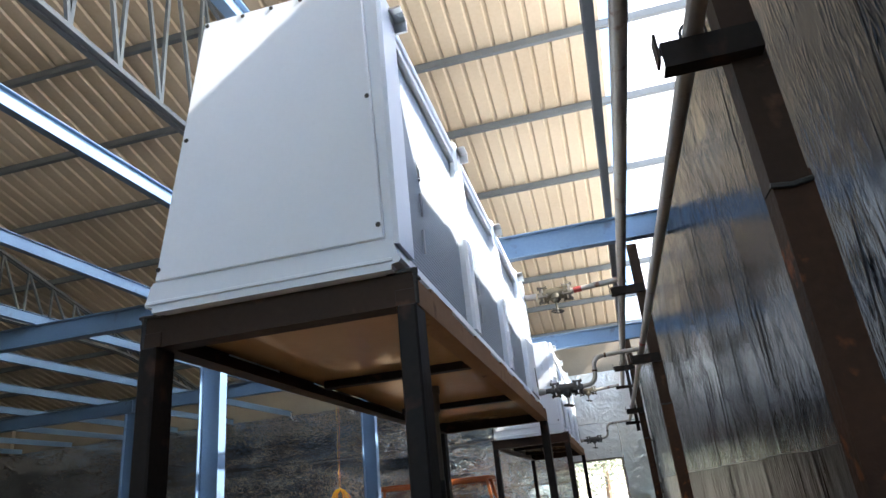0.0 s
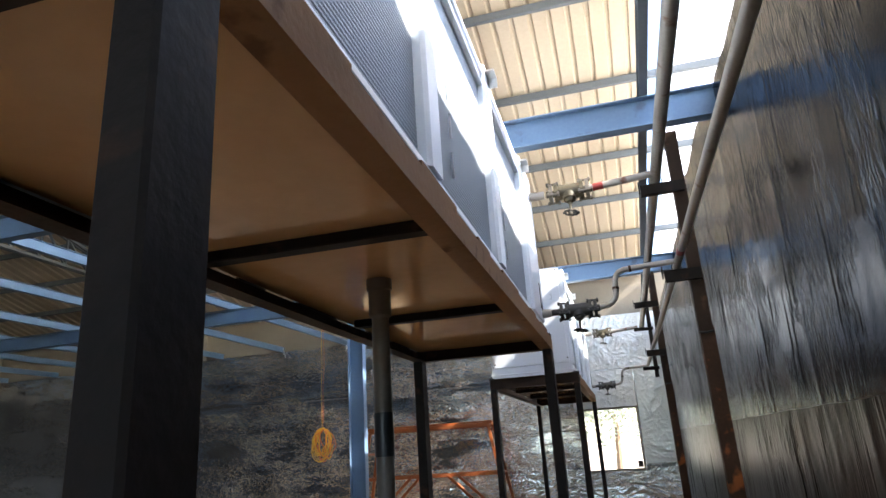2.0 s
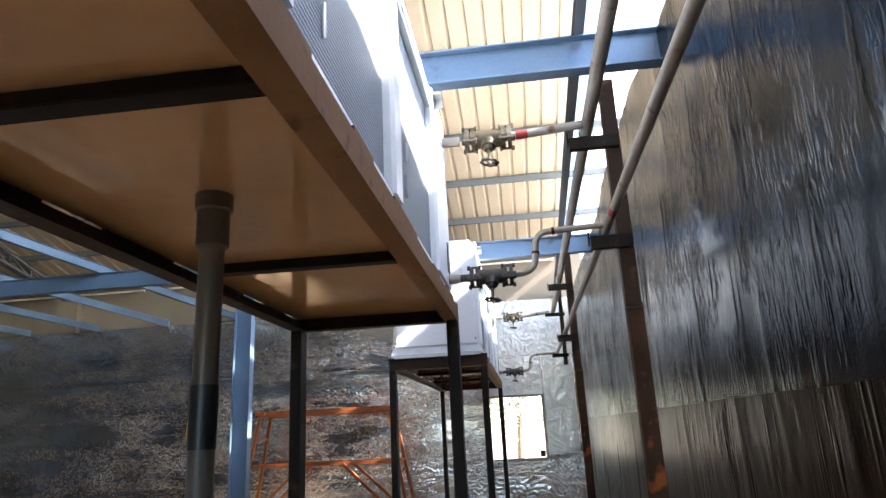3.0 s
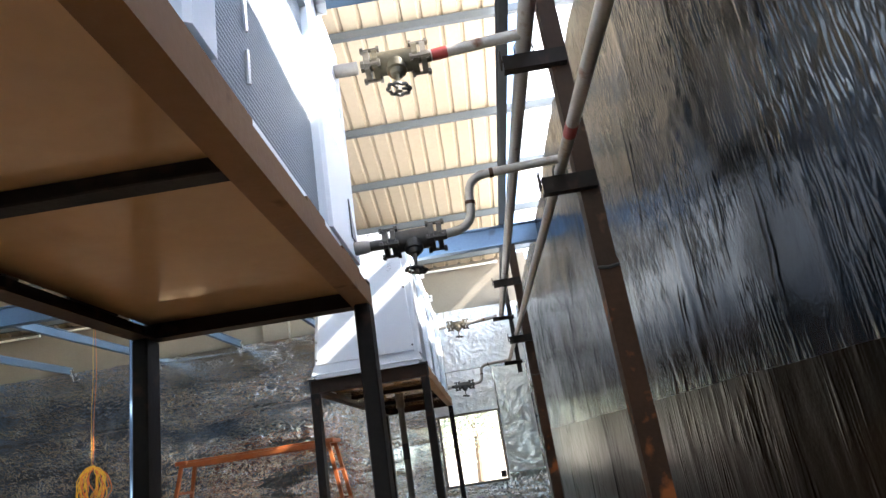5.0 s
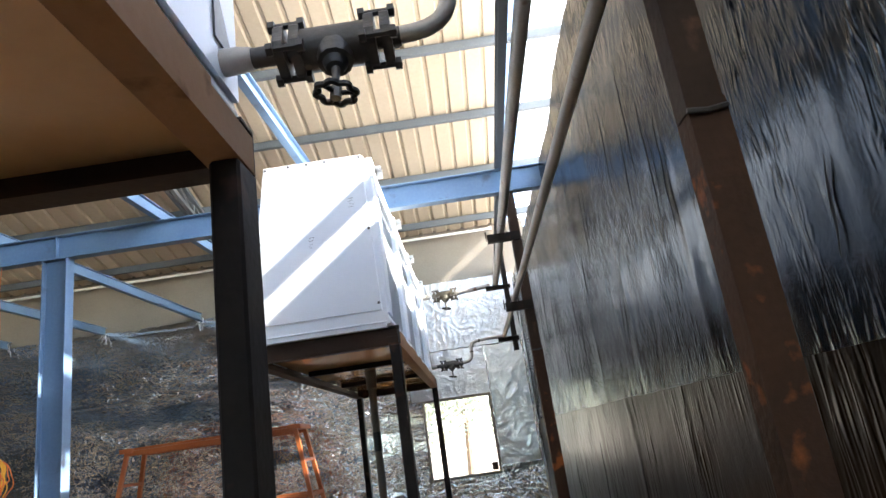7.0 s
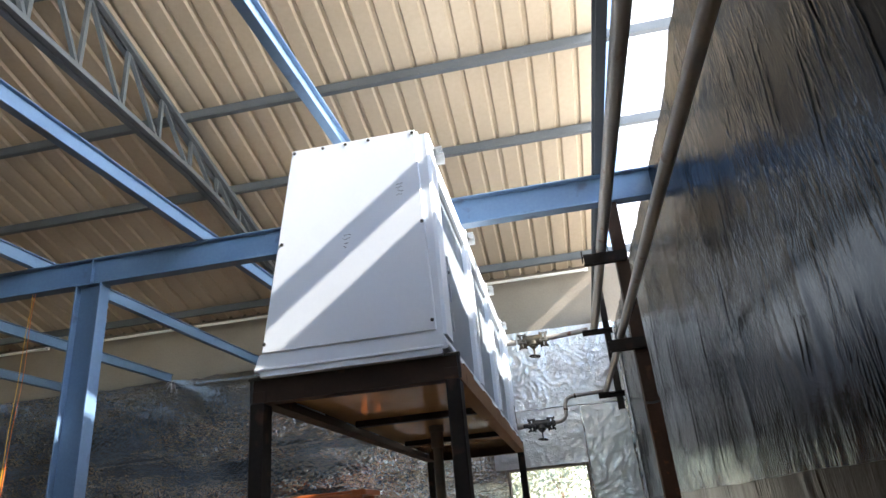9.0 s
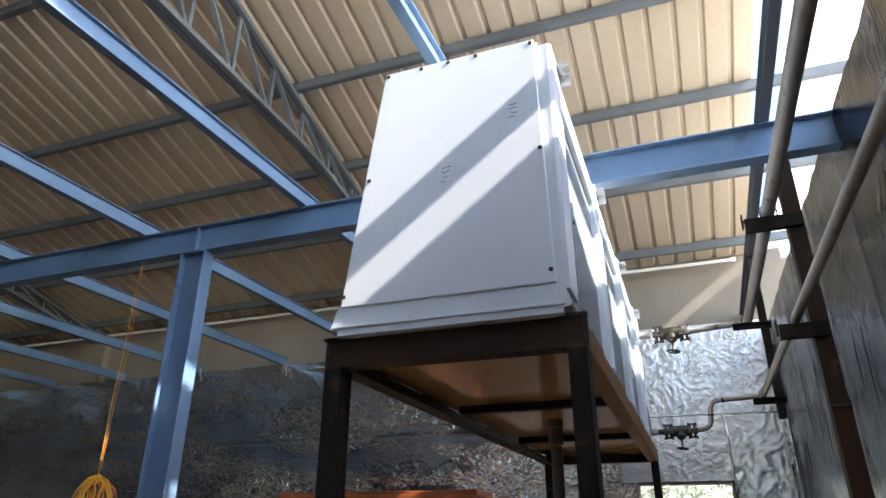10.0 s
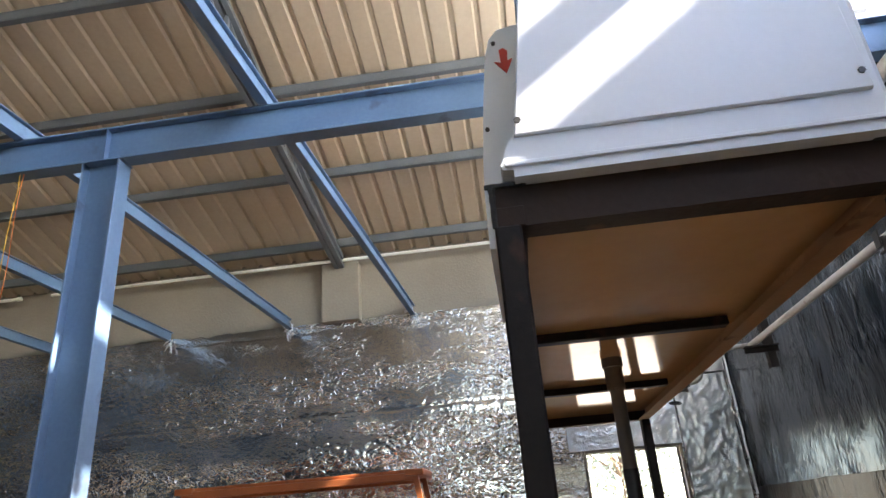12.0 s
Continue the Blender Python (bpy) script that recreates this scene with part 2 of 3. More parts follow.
def roof_z(y):
    return EAVE + SLOPE * (FAR_Y - y) if y > RIDGE_Y else EAVE + SLOPE * (FAR_Y - RIDGE_Y) - SLOPE * (RIDGE_Y - y)


slab_bed = box(-4.3, BACK_Y - 0.3, FLOOR - 0.15, WALL_X + 0.3, FAR_Y + 0.1, FLOOR)
# pale floor kept out here so sunlight bounces up to the eave
box(-11.0, 10.2, FLOOR - 0.15, -4.3, FAR_Y + 0.1, FLOOR, bm=slab_bed)
tagged(part("floor", slab_bed, CONCRETE), "dusty concrete floor of the plant loft", "floor", kind="structure")
# added dark cover, out of view, keeps bounce off the left roof
soak_bed = box(LEFT_X - 0.3, BACK_Y - 0.3, FLOOR - 0.15, -4.3, 10.2, FLOOR - 0.01)
box(LEFT_X - 0.3, 10.2, FLOOR - 0.15, -11.0, FAR_Y + 0.1, FLOOR - 0.01, bm=soak_bed)
tagged(part("floor_felt", soak_bed, BOUNCE_SOAK), "unseen black floor cover, added to cut bounce light on the left roof", "floor", kind="structure")


def foil_sheet(name, mat, across, z0, z1, place, relief, step, hole=None, top=None):
    """A skin of foil: a fine grid over across x z, moved out by relief(a, z); hole is (a0, a1, z0, z1); top(a) is a ragged upper edge."""
    a0, a1 = across
    n, m = int((a1 - a0) / step), int((z1 - z0) / step)
    verts, faces = [], []
    for i in range(n + 1):
        a = a0 + (a1 - a0) * i / n
        high = top(a) if top else z1
        for j in range(m + 1):
            z = z0 + (high - z0) * j / m
            verts.append(place(a, z, relief(a, z)))
    for i in range(n):
        for j in range(m):
            a, z = a0 + (a1 - a0) * (i + 0.5) / n, z0 + (z1 - z0) * (j + 0.5) / m
            if hole and hole[0] < a < hole[1] and hole[2] < z < hole[3]:
                continue
            k = i * (m + 1) + j
            faces.append((k, k + m + 1, k + m + 2, k + 1))
    data = bpy.data.meshes.new(name)
    data.from_pydata(verts, [], faces)
    data.polygons.foreach_set("use_smooth", [True] * len(faces))
    data.materials.append(mat)
    return new(name, data)


def streaks(a, z):
    """Vertical puckers and laps of foil that was glued on in upright strips, crinkled in patches."""
    lap = 0.006 * (1 - abs(((a * 0.93 + 0.05 * noise.noise((0, z * 0.7, 3))) % 1.0) * 2 - 1)) ** 14
    patch = min(1.6, max(0.25, 0.8 + 1.5 * noise.noise((a * 0.9, z * 1.3, 7))))
    lean = 0.12 * noise.noise((a * 1.4, z * 1.2, 2))
    u = a + lean * z
    fine = 0.0025 * (1 - abs(noise.noise((u * 11, z * 1.3, 0)))) ** 5 + 0.002 * (1 - abs(noise.noise((u * 19, z * 4.6, 5)))) ** 3 + 0.0007 * noise.noise((u * 50, z * 9, 6))
    pinch = 0.006 * max(0, noise.noise((a * 2.1, z * 2.6, 31)) - 0.15) * (1 - abs(noise.noise((u * 20, z * 17, 12)))) ** 2
    return lap + fine * patch + 2.4 * pinch + 0.001 * noise.noise((a * 0.9, z * 0.7, 9))


def crumples(a, z):
    """Foil glued on in level strips: bands of feathered creases where strips meet, smoother brushed stretches between."""
    drift = 0.22 * noise.noise((a * 0.5, 0, 8)) + 0.1 * noise.noise((a * 2.3, 0, 5))
    band = sum(h * math.exp(-((z - c + drift) / w) ** 2) for c, w, h in ((3.2, 0.26, 0.9 if a < -4.5 else 0.45), (2.62, 0.09, 0.35), (2.17, 0.15, 1.0), (1.2, 0.2, 0.5), (0.55, 0.4, 0.9)))
    band = min(1, band) * min(1, max(0.15, 0.8 + 1.3 * noise.noise((a * 1.1, z * 1.9, 11)))) + 0.05
    turn = 2.4 * noise.noise((a * 1.6, z * 2.1, 1))
    c, d = math.cos(turn), math.sin(turn)
    u, v = a + 0.05 * noise.noise((a * 6, z * 6, 4)), z + 0.05 * noise.noise((a * 6, z * 6, 15))
    p, q = u * c + v * d, v * c - u * d
    stroke = 1 - abs(noise.noise((p * 7, q * 19, 2)))
    cross = 1 - abs(noise.noise((q * 8, p * 17, 6)))
    brushed = 0.0008 * noise.noise((a * 18, z * 2.2, 9)) + 0.0004 * noise.noise((a * 40, z * 3.5, 19))
    lap = 0.004 * min(1, max(0, ((z + 0.03 * noise.noise((a * 0.8, 0, 21)) + 0.45) % 1.02) / 0.05))
    return (0.015 * stroke ** 3 + 0.009 * cross ** 3) * band + brushed + lap + 0.01 * noise.noise((a * 0.7, z * 0.9, 3))


def swirls(a, z):
    """Loosely crumpled silver foil: sharp creases that swirl, flat facets between."""
    u, v = a + 0.16 * noise.noise((a * 3, z * 3, 4)), z + 0.2 * noise.noise((a * 2.5, z * 2.5, 14))
    return 0.006 * (1 - abs(noise.noise((u * 9, v * 8, 2)))) ** 5 + 0.0045 * (1 - abs(noise.noise((u * 21, v * 24, 6)))) ** 3 + 0.004 * noise.noise((a * 2, z * 2, 16))


def ragged(y):
    """Height of the lining's torn upper edge."""
    base = 4.5 - 0.78 * min(1, max(0, (y - 1.65) / 0.5)) + 0.14 * min(1, max(0, (y - 5.9) / 0.8)) - 0.13 * min(1, max(0, (y - 8.5) / 0.6))
    return base + 0.04 * noise.noise((y * 1.3, 0, 2)) + 0.03 * noise.noise((y * 5.1, 0, 5))


WINDOW = (-0.81, 0.165, 0.87, 1.96)
wall_east = tagged(part("wall_east", box(WALL_X, BACK_Y, FLOOR, WALL_X + 0.22, FAR_Y + 0.3, 3.45), PLASTER), "insulated cold room wall lined with dark foil", "wall", kind="structure")
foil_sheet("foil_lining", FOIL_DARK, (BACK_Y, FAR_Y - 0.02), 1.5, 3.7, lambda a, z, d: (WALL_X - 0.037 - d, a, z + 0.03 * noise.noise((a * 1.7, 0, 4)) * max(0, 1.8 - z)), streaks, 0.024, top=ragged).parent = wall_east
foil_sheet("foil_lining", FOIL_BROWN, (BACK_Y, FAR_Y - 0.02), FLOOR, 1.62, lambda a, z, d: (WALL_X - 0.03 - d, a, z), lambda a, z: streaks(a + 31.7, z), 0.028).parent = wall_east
laps = random.Random(12)
for k in range(90):
    y, low = -1.0 + 15.2 * k / 90 + laps.uniform(-0.12, 0.12), laps.random() < 0.4
    z = laps.uniform(0.1, 0.7) if low else laps.uniform(1.55, 2.6)
    long = laps.uniform(0.2, 0.7)
    lap = []
    for i in range(13):
        h = z + long * i / 12
        lap.append((WALL_X - 0.047 - streaks(y + (31.7 if low else 0), h), y + 0.02 * noise.noise((k * 3.3, h * 2.2, 0)) + 0.012 * noise.noise((k, h * 9, 0)) - 0.05 * i / 12, h))
    part("lap_seam", tube(lap, [0.001 + 0.0035 * math.sin(math.pi * i / 12) for i in range(13)], 5), TAPE, wall_east, "black bitumen line at a foil lap")
wall_north = new("wall_north", None)
tagged(wall_north, "far wall, crumpled foil below and bare cement plaster above", "wall", kind="structure")
masonry = bmesh.new()
for x0, x1, z0, z1 in ((LEFT_X, WINDOW[0], FLOOR, EAVE - 0.035), (WINDOW[1], WALL_X + 0.25, FLOOR, EAVE - 0.035), (WINDOW[0], WINDOW[1], FLOOR, WINDOW[2]), (WINDOW[0], WINDOW[1], WINDOW[3], EAVE - 0.035)):
    box(x0, FAR_Y, z0, x1, FAR_Y + 0.12, z1, bm=masonry)
box(WALL_X + 0.25, FAR_Y, FLOOR, 7, FAR_Y + 0.1, 4.495, bm=masonry)
part("eave_filler", box(LEFT_X, FAR_Y + 0.03, EAVE - 0.036, WALL_X + 0.25, FAR_Y + 0.06, EAVE + 0.03), PLASTER, wall_north, "mortar packed under the sheet ribs")
part("masonry", masonry, PLASTER, wall_north, "grey brown cement plaster")
for x0, x1, step in ((LEFT_X, -8.0, 0.035), (-8.0, WALL_X - 0.03, 0.016)):
    foil_sheet("foil_lining", FOIL, (x0, x1), FLOOR, FOIL_TOP, lambda a, z, d: (a, FAR_Y - 0.03 - d, z), crumples, step,
               hole=WINDOW, top=lambda a: FOIL_TOP + 0.03 * noise.noise((a * 2.2, 0, 1)) + 0.02 * noise.noise((a * 9, 0, 2))).parent = wall_north
for x0, x1, z0, z1 in ((-0.98, 0.8, 2.7, FOIL_TOP + 0.01), (-0.98, 0.2, 1.99, 2.69), (0.215, 0.78, 0.95, 2.68)):
    foil_sheet("silver_patch", FOIL_BRIGHT, (x0, x1), z0, z1, lambda a, z, d: (a + 0.012 * noise.noise((0, z * 4, 2)), FAR_Y - 0.066 - d, z + 0.012 * noise.noise((a * 4, 0, 1))), swirls, 0.016).parent = wall_north
for x in TRUSSES:
    part("pilaster", box(x - 0.235, FAR_Y - 0.13, FOIL_TOP - 0.02, x + 0.235, FAR_Y - 0.002, 4.46, 0.006), PLASTER, wall_north, "plastered pilaster under a truss")
gable = [(BACK_Y, FLOOR), (FAR_Y, FLOOR), (FAR_Y, roof_z(FAR_Y) - 0.01), (RIDGE_Y, roof_z(RIDGE_Y) - 0.01), (BACK_Y, roof_z(BACK_Y) - 0.01)]
tagged(part("wall_west", extruded(gable, "x", LEFT_X - 0.2, LEFT_X), DARKWALL), "dark foil lined wall", "wall", kind="structure")
south = box(LEFT_X - 0.2, BACK_Y - 0.2, FLOOR, 2.5, BACK_Y, 2.0)
box(LEFT_X - 0.2, BACK_Y - 0.2, 2.0, -4.0, BACK_Y, roof_z(BACK_Y) - 0.12, bm=south)
tagged(part("wall_south", south, DARKWALL), "dark foil lined wall, open under the roof by the cold room", "wall", kind="structure")
fold = [(WALL_X - 0.06 + 0.012 * noise.noise((0, 0, z * 4)), FAR_Y - 0.07 + 0.012 * noise.noise((3, 0, z * 4)), z) for z in (FLOOR + 0.08 * k for k in range(46))]
part("foil_fold", tube(fold, 0.012, 6), GALV, wall_north, "bright folded foil edge in the corner")
window_1 = tagged(new("window_1"), "open unglazed window in the foil wall", "window", kind="structure")
for x0, x1, z0, z1 in ((WINDOW[0] - 0.03, WINDOW[0], WINDOW[2] - 0.03, WINDOW[3] + 0.03), (WINDOW[1], WINDOW[1] + 0.03, WINDOW[2] - 0.03, WINDOW[3] + 0.03), (WINDOW[0], WINDOW[1], WINDOW[3], WINDOW[3] + 0.03), (WINDOW[0], WINDOW[1], WINDOW[2] - 0.03, WINDOW[2])):
    part("window_frame", box(x0, FAR_Y - 0.055, z0, x1, FAR_Y + 0.13, z1, 0.004), PLASTER, window_1)
part("latch", box(WINDOW[1] - 0.1, FAR_Y - 0.06, WINDOW[2] + 0.02, WINDOW[1] - 0.01, FAR_Y - 0.03, WINDOW[2] + 0.13, 0.004), PRIMER, window_1, "dark metal latch plate")

# roof sheeting in one mesh: flat pans and raised ribs, drawn down both slopes
RIB = 0.225
roof = bmesh.new()
for y0, y1 in ((RIDGE_Y, FAR_Y + 0.06), (RIDGE_Y, BACK_Y - 0.3)):
    low = []
    x = SHEET_EDGE
    while x > LEFT_X - 0.3:
        for dx, dz in ((0, 0), (0.15, 0), (0.168, 0.03), (0.2, 0.03), (0.218, 0)):
            low.append((x - dx, dz))
        x -= RIB
    a = [roof.verts.new((px, y0, roof_z(y0) + pz)) for px, pz in low]
    b = [roof.verts.new((px, y1, (EAVE + SLOPE * (FAR_Y - y1) if y1 > RIDGE_Y else roof_z(y1)) + pz)) for px, pz in low]
    for k in range(len(low) - 1):
        roof.faces.new((a[k], a[k + 1], b[k + 1], b[k]))
ceiling = tagged(part("ceiling", roof, ROOF), "cream ribbed metal roof sheeting on purlins", "roof", kind="structure")


# a strip of white translucent sheets carries the slope on past the metal sheets
clear = bmesh.new()
for y0, y1 in ((RIDGE_Y, FAR_Y + 0.06), (RIDGE_Y, BACK_Y - 0.3)):
    rows = []
    for y in (y0, y1):
        z = EAVE + SLOPE * (FAR_Y - y) if y > RIDGE_Y else roof_z(y)
        rows.append([clear.verts.new((CLEAR_EDGE + 0.075 * k, y, z + 0.036 + 0.012 * (k % 2))) for k in range(13)])
    for k in range(12):
        clear.faces.new((rows[0][k], rows[0][k + 1], rows[1][k + 1], rows[1][k]))
tagged(part("skylight_strip", clear, CLEAR), "strip of white translucent roof sheets beside the metal roof", "roof", kind="structure")


# ---- steelwork ----
def rolled(name, width, height, flange, web, axis, a, b, at, mat, label, category, group, channel=False):
    """A rolled section along x or y: two flanges and a web, or a channel with its web on one side."""
    ob = thing(name, at, label, category, group)
    h, off = height / 2, -width / 2 + web / 2 if channel else 0

    def piece(u0, u1, z0, z1):
        return box(a, u0, z0, b, u1, z1, 0.002) if axis == "x" else box(u0, a, z0, u1, b, z1, 0.002)

    part("top_flange", piece(-width / 2, width / 2, h - flange, h), mat, ob)
    part("bottom_flange", piece(-width / 2, width / 2, -h, -h + flange), mat, ob)
    part("web", piece(off - web / 2, off + web / 2, -h + flange, h - flange), mat, ob)
    return ob


for y in BEAMS:
    beam = rolled("steel_beam", 0.1, BEAM_H, 0.012, 0.008, "x", LEFT_X, WALL_X + 0.12, (0, y, BEAM_Z + BEAM_H / 2), BLUE, "blue painted steel beam carrying the joists", "beam", "cross beams")
    for x in COLUMNS:
        part("stiffener", box(x - 0.004, -0.045, -BEAM_H / 2 + 0.013, x + 0.004, -0.005, BEAM_H / 2 - 0.013), BLUE, beam)
        column = thing("steel_column", (x, y, FLOOR), "blue painted steel column under a cross beam", "column", "steel columns")
        H = BEAM_Z - FLOOR - 0.01
        for side in (-1, 1):
            part("flange", box(side * 0.109 - 0.006, -0.06, 0.012, side * 0.109 + 0.006, 0.06, H, 0.002), BLUE, column)
        part("web", box(-0.103, -0.004, 0.012, 0.103, 0.004, H), BLUE, column)
        part("cap_plate", box(-0.12, -0.065, H, 0.12, 0.065, H + 0.009), BLUE, column)
        part("base_plate", box(-0.14, -0.14, 0, 0.14, 0.14, 0.012), BLUE, column)
for x in JOISTS:
    joist = rolled("steel_joist", 0.06, JOIST_H, 0.008, 0.008, "y", BACK_Y, FAR_Y - 0.02, (x, 0, BEAM_Z + BEAM_H + JOIST_H / 2), GREYBLUE if x > 0 else BLUE, "blue painted steel joist lying on the cross beams", "joist", "joists")
    for y in BEAMS:
        part("weld_bead", tube([(-0.034, y - 0.045, -JOIST_H / 2 + 0.003), (-0.034, y + 0.045, -JOIST_H / 2 + 0.003)], 0.006, 5), BROWN, joist, "rusty weld to the beam")
    if -9 < x < 0:
        torn = random.Random(int(-x * 100))
        for k in range(7):
            p = Vector((torn.uniform(-0.05, 0.05), FAR_Y - 0.06, torn.uniform(-0.1, 0.05)))
            q = p + Vector((torn.uniform(-0.1, 0.1), -torn.uniform(0.0, 0.06), torn.uniform(-0.16, 0.04)))
            part("torn_foil", tube([p, (p + q) / 2 + Vector((0.02, -0.02, 0.01)), q], [0.004, 0.011, 0.003], 4), GALV, joist, "torn foil round the joist end")
    joist.rotation_euler = (0, 0, -0.024 if x > 0 else -0.027)
PURLINS = [14.1, 12.95, 11.86, 10.77, 9.28, 7.9] + [6.7 - 1.24 * k for k in range(11)]
for y in PURLINS:
    if abs(y - RIDGE_Y) > 0.2:
        purlin = rolled("purlin", 0.06, 0.1, 0.012, 0.012, "x", LEFT_X, CLEAR_EDGE + 0.9, (0, y, roof_z(y) - 0.055), GREYBLUE, "grey blue steel purlin under the roof sheets", "purlin", "purlins", True)
        for x in TRUSSES:
            part("cleat", box(x - 0.03, 0.032, -0.05, x + 0.03, 0.04, 0.03), GREYBLUE, purlin)


def bar(p, q, w, bm):
    """A square bar from p to q."""
    return tube([p, q], w * 0.707, 4, bm)


def truss(x):
    """A pitched open-web truss along the walk, its top chord under the purlins and its bottom chord level."""
    ob = thing("roof_truss", (x, FAR_Y - 0.15, 4.38), "grey blue welded open-web steel roof truss", "truss", "roof trusses")
    base = Vector(ob.location)
    ys = [FAR_Y - 0.15 - 0.55 * k for k in range(24)]

    def top(v):
        return Vector((x, v, roof_z(v) - 0.15)) - base

    def bottom(v):
        return Vector((x, v, min(roof_z(v) - 0.24, 4.38 + 0.2 * (FAR_Y - v) if v > 11.2 else 5.01 + 0.012 * (11.2 - v)))) - base

    for off in (-0.035, 0.035):
        shift = Vector((off, 0, 0))
        bm = bmesh.new()
        bar(top(ys[0]) + shift, top(ys[-1]) + shift, 0.05, bm)
        part("top_chord", bm, GREYBLUE, ob)
        part("bottom_chord", tube([bottom(a) + shift for a in ys], 0.035, 4), GREYBLUE, ob)
    for k in range(1, len(ys) - 1):
        for end in (ys[k], ys[k + 1]):
            part("web", bar(bottom(ys[k]), top(end), 0.035, bmesh.new()), GREYBLUE, ob)


for x in TRUSSES:
    truss(x)


for x0, x1 in ((LEFT_X, -7.75), (-7.3, 0.6)):
    conduit = thing("conduit", (x0, FAR_Y - 0.16, 4.49), "white plastic conduit under the eave", "conduit", "conduits")
    part("pipe", tube([(0, 0, 0), (x1 - x0, 0, 0)], 0.02, 10), PLASTIC, conduit, smooth=True)
    part("end_cap", tube([(x1 - x0 - 0.03, 0, 0), (x1 - x0 + 0.02, 0, 0)], 0.028, 10), PLASTIC, conduit, smooth=True)


# ---- the air coolers on their stands ----
UNIT_W, UNIT_L, STAND_H = 0.96, 3.93, 2.01
RAIL = 0.105


def stand(y):
    ob = thing("cooler_stand", (-0.47, y, FLOOR), "dark primed steel stand with four tall legs under an air cooler", "stand", "cooler stands")
    t, H = 0.075, STAND_H - FLOOR
    c = [(0, 0), (t, 0), (t, 0.008), (0.008, 0.008), (0.008, RAIL - 0.008), (t, RAIL - 0.008), (t, RAIL), (0, RAIL)]
    wide, deep = 0.062, 0.108
    for sx, y0 in ((-wide, -0.018), (-UNIT_W, -0.018), (-wide, UNIT_L - deep), (-UNIT_W, UNIT_L - deep)):
        part("leg", box(sx, y0, 0.01, sx + wide, y0 + deep, H - 0.001, 0.006), PRIMER, ob)
        part("foot_plate", box(sx - 0.03, y0 - 0.03, 0, sx + wide + 0.03, y0 + deep + 0.03, 0.01), PRIMER, ob)
    # the wall-side rail takes the lit tan colour, the other side the plain dark one
    for side, gap, mat, label in ((1, 0.02, RAIL_LIT, "long rail on the lit side, light in its brown, with packing pieces on it"), (-1, 0.032, BROWN, "dark angle rail with packing pieces on it")):
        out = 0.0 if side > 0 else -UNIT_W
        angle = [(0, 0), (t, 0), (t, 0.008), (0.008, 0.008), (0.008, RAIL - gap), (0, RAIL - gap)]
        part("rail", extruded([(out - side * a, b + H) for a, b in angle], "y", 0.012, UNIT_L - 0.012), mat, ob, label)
        for v, long in ((0.2, 0.3), (0.95, 0.36), (1.62, 0.2), (2.1, 0.42), (2.95, 0.2), (3.4, 0.3)):
            a, b = sorted((out - side * 0.002, out - side * 0.014))
            part("packing_piece", box(a, v, H + RAIL - gap, b, v + long, H + RAIL - 0.0005), mat, ob)
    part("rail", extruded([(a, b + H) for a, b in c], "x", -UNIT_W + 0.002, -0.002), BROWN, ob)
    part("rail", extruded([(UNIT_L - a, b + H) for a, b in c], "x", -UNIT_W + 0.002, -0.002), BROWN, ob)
    for v in (1.28, 2.59):
        part("cross_bar", box(-UNIT_W + 0.078, v, H + 0.035, -0.078, v + 0.06, H + 0.074, 0.004), PRIMER, ob)
    for v in (0.0, UNIT_L - t):
        part("tie_bar", box(-UNIT_W + t, v + 0.015, 0.22, -t, v + 0.06, 0.265, 0.003), PRIMER, ob)
    for sx, edge in ((-t / 2, 0.0), (-UNIT_W + t / 2, -UNIT_W)):
        part("weld_plate", box(sx - 0.03, -0.006, H - 0.001, sx + 0.036, -0.0005, H + 0.05, 0.002), BROWN, ob)
        bead = [(edge + 0.002 + 0.004 * noise.noise((k, 0, 0)), -0.003 + 0.004 * noise.noise((k, 5, 0)), H + RAIL * k / 12) for k in range(13)]
        part("weld_bead", tube(bead, [0.007 + 0.005 * abs(noise.noise((k * 1.3, 2, 1))) for k in range(13)], 6), IRON, ob, "lumpy black weld on the corner")
        bead = [(sx - 0.0525 + 0.1 * k / 10, -0.004, H + RAIL + 0.003 + 0.004 * noise.noise((k, 9, 0))) for k in range(11)]
        part("weld_bead", tube(bead, [0.006 + 0.006 * abs(noise.noise((k * 1.7, 6, 1))) for k in range(11)], 6), IRON, ob, "lumpy black weld on the corner")
    return ob


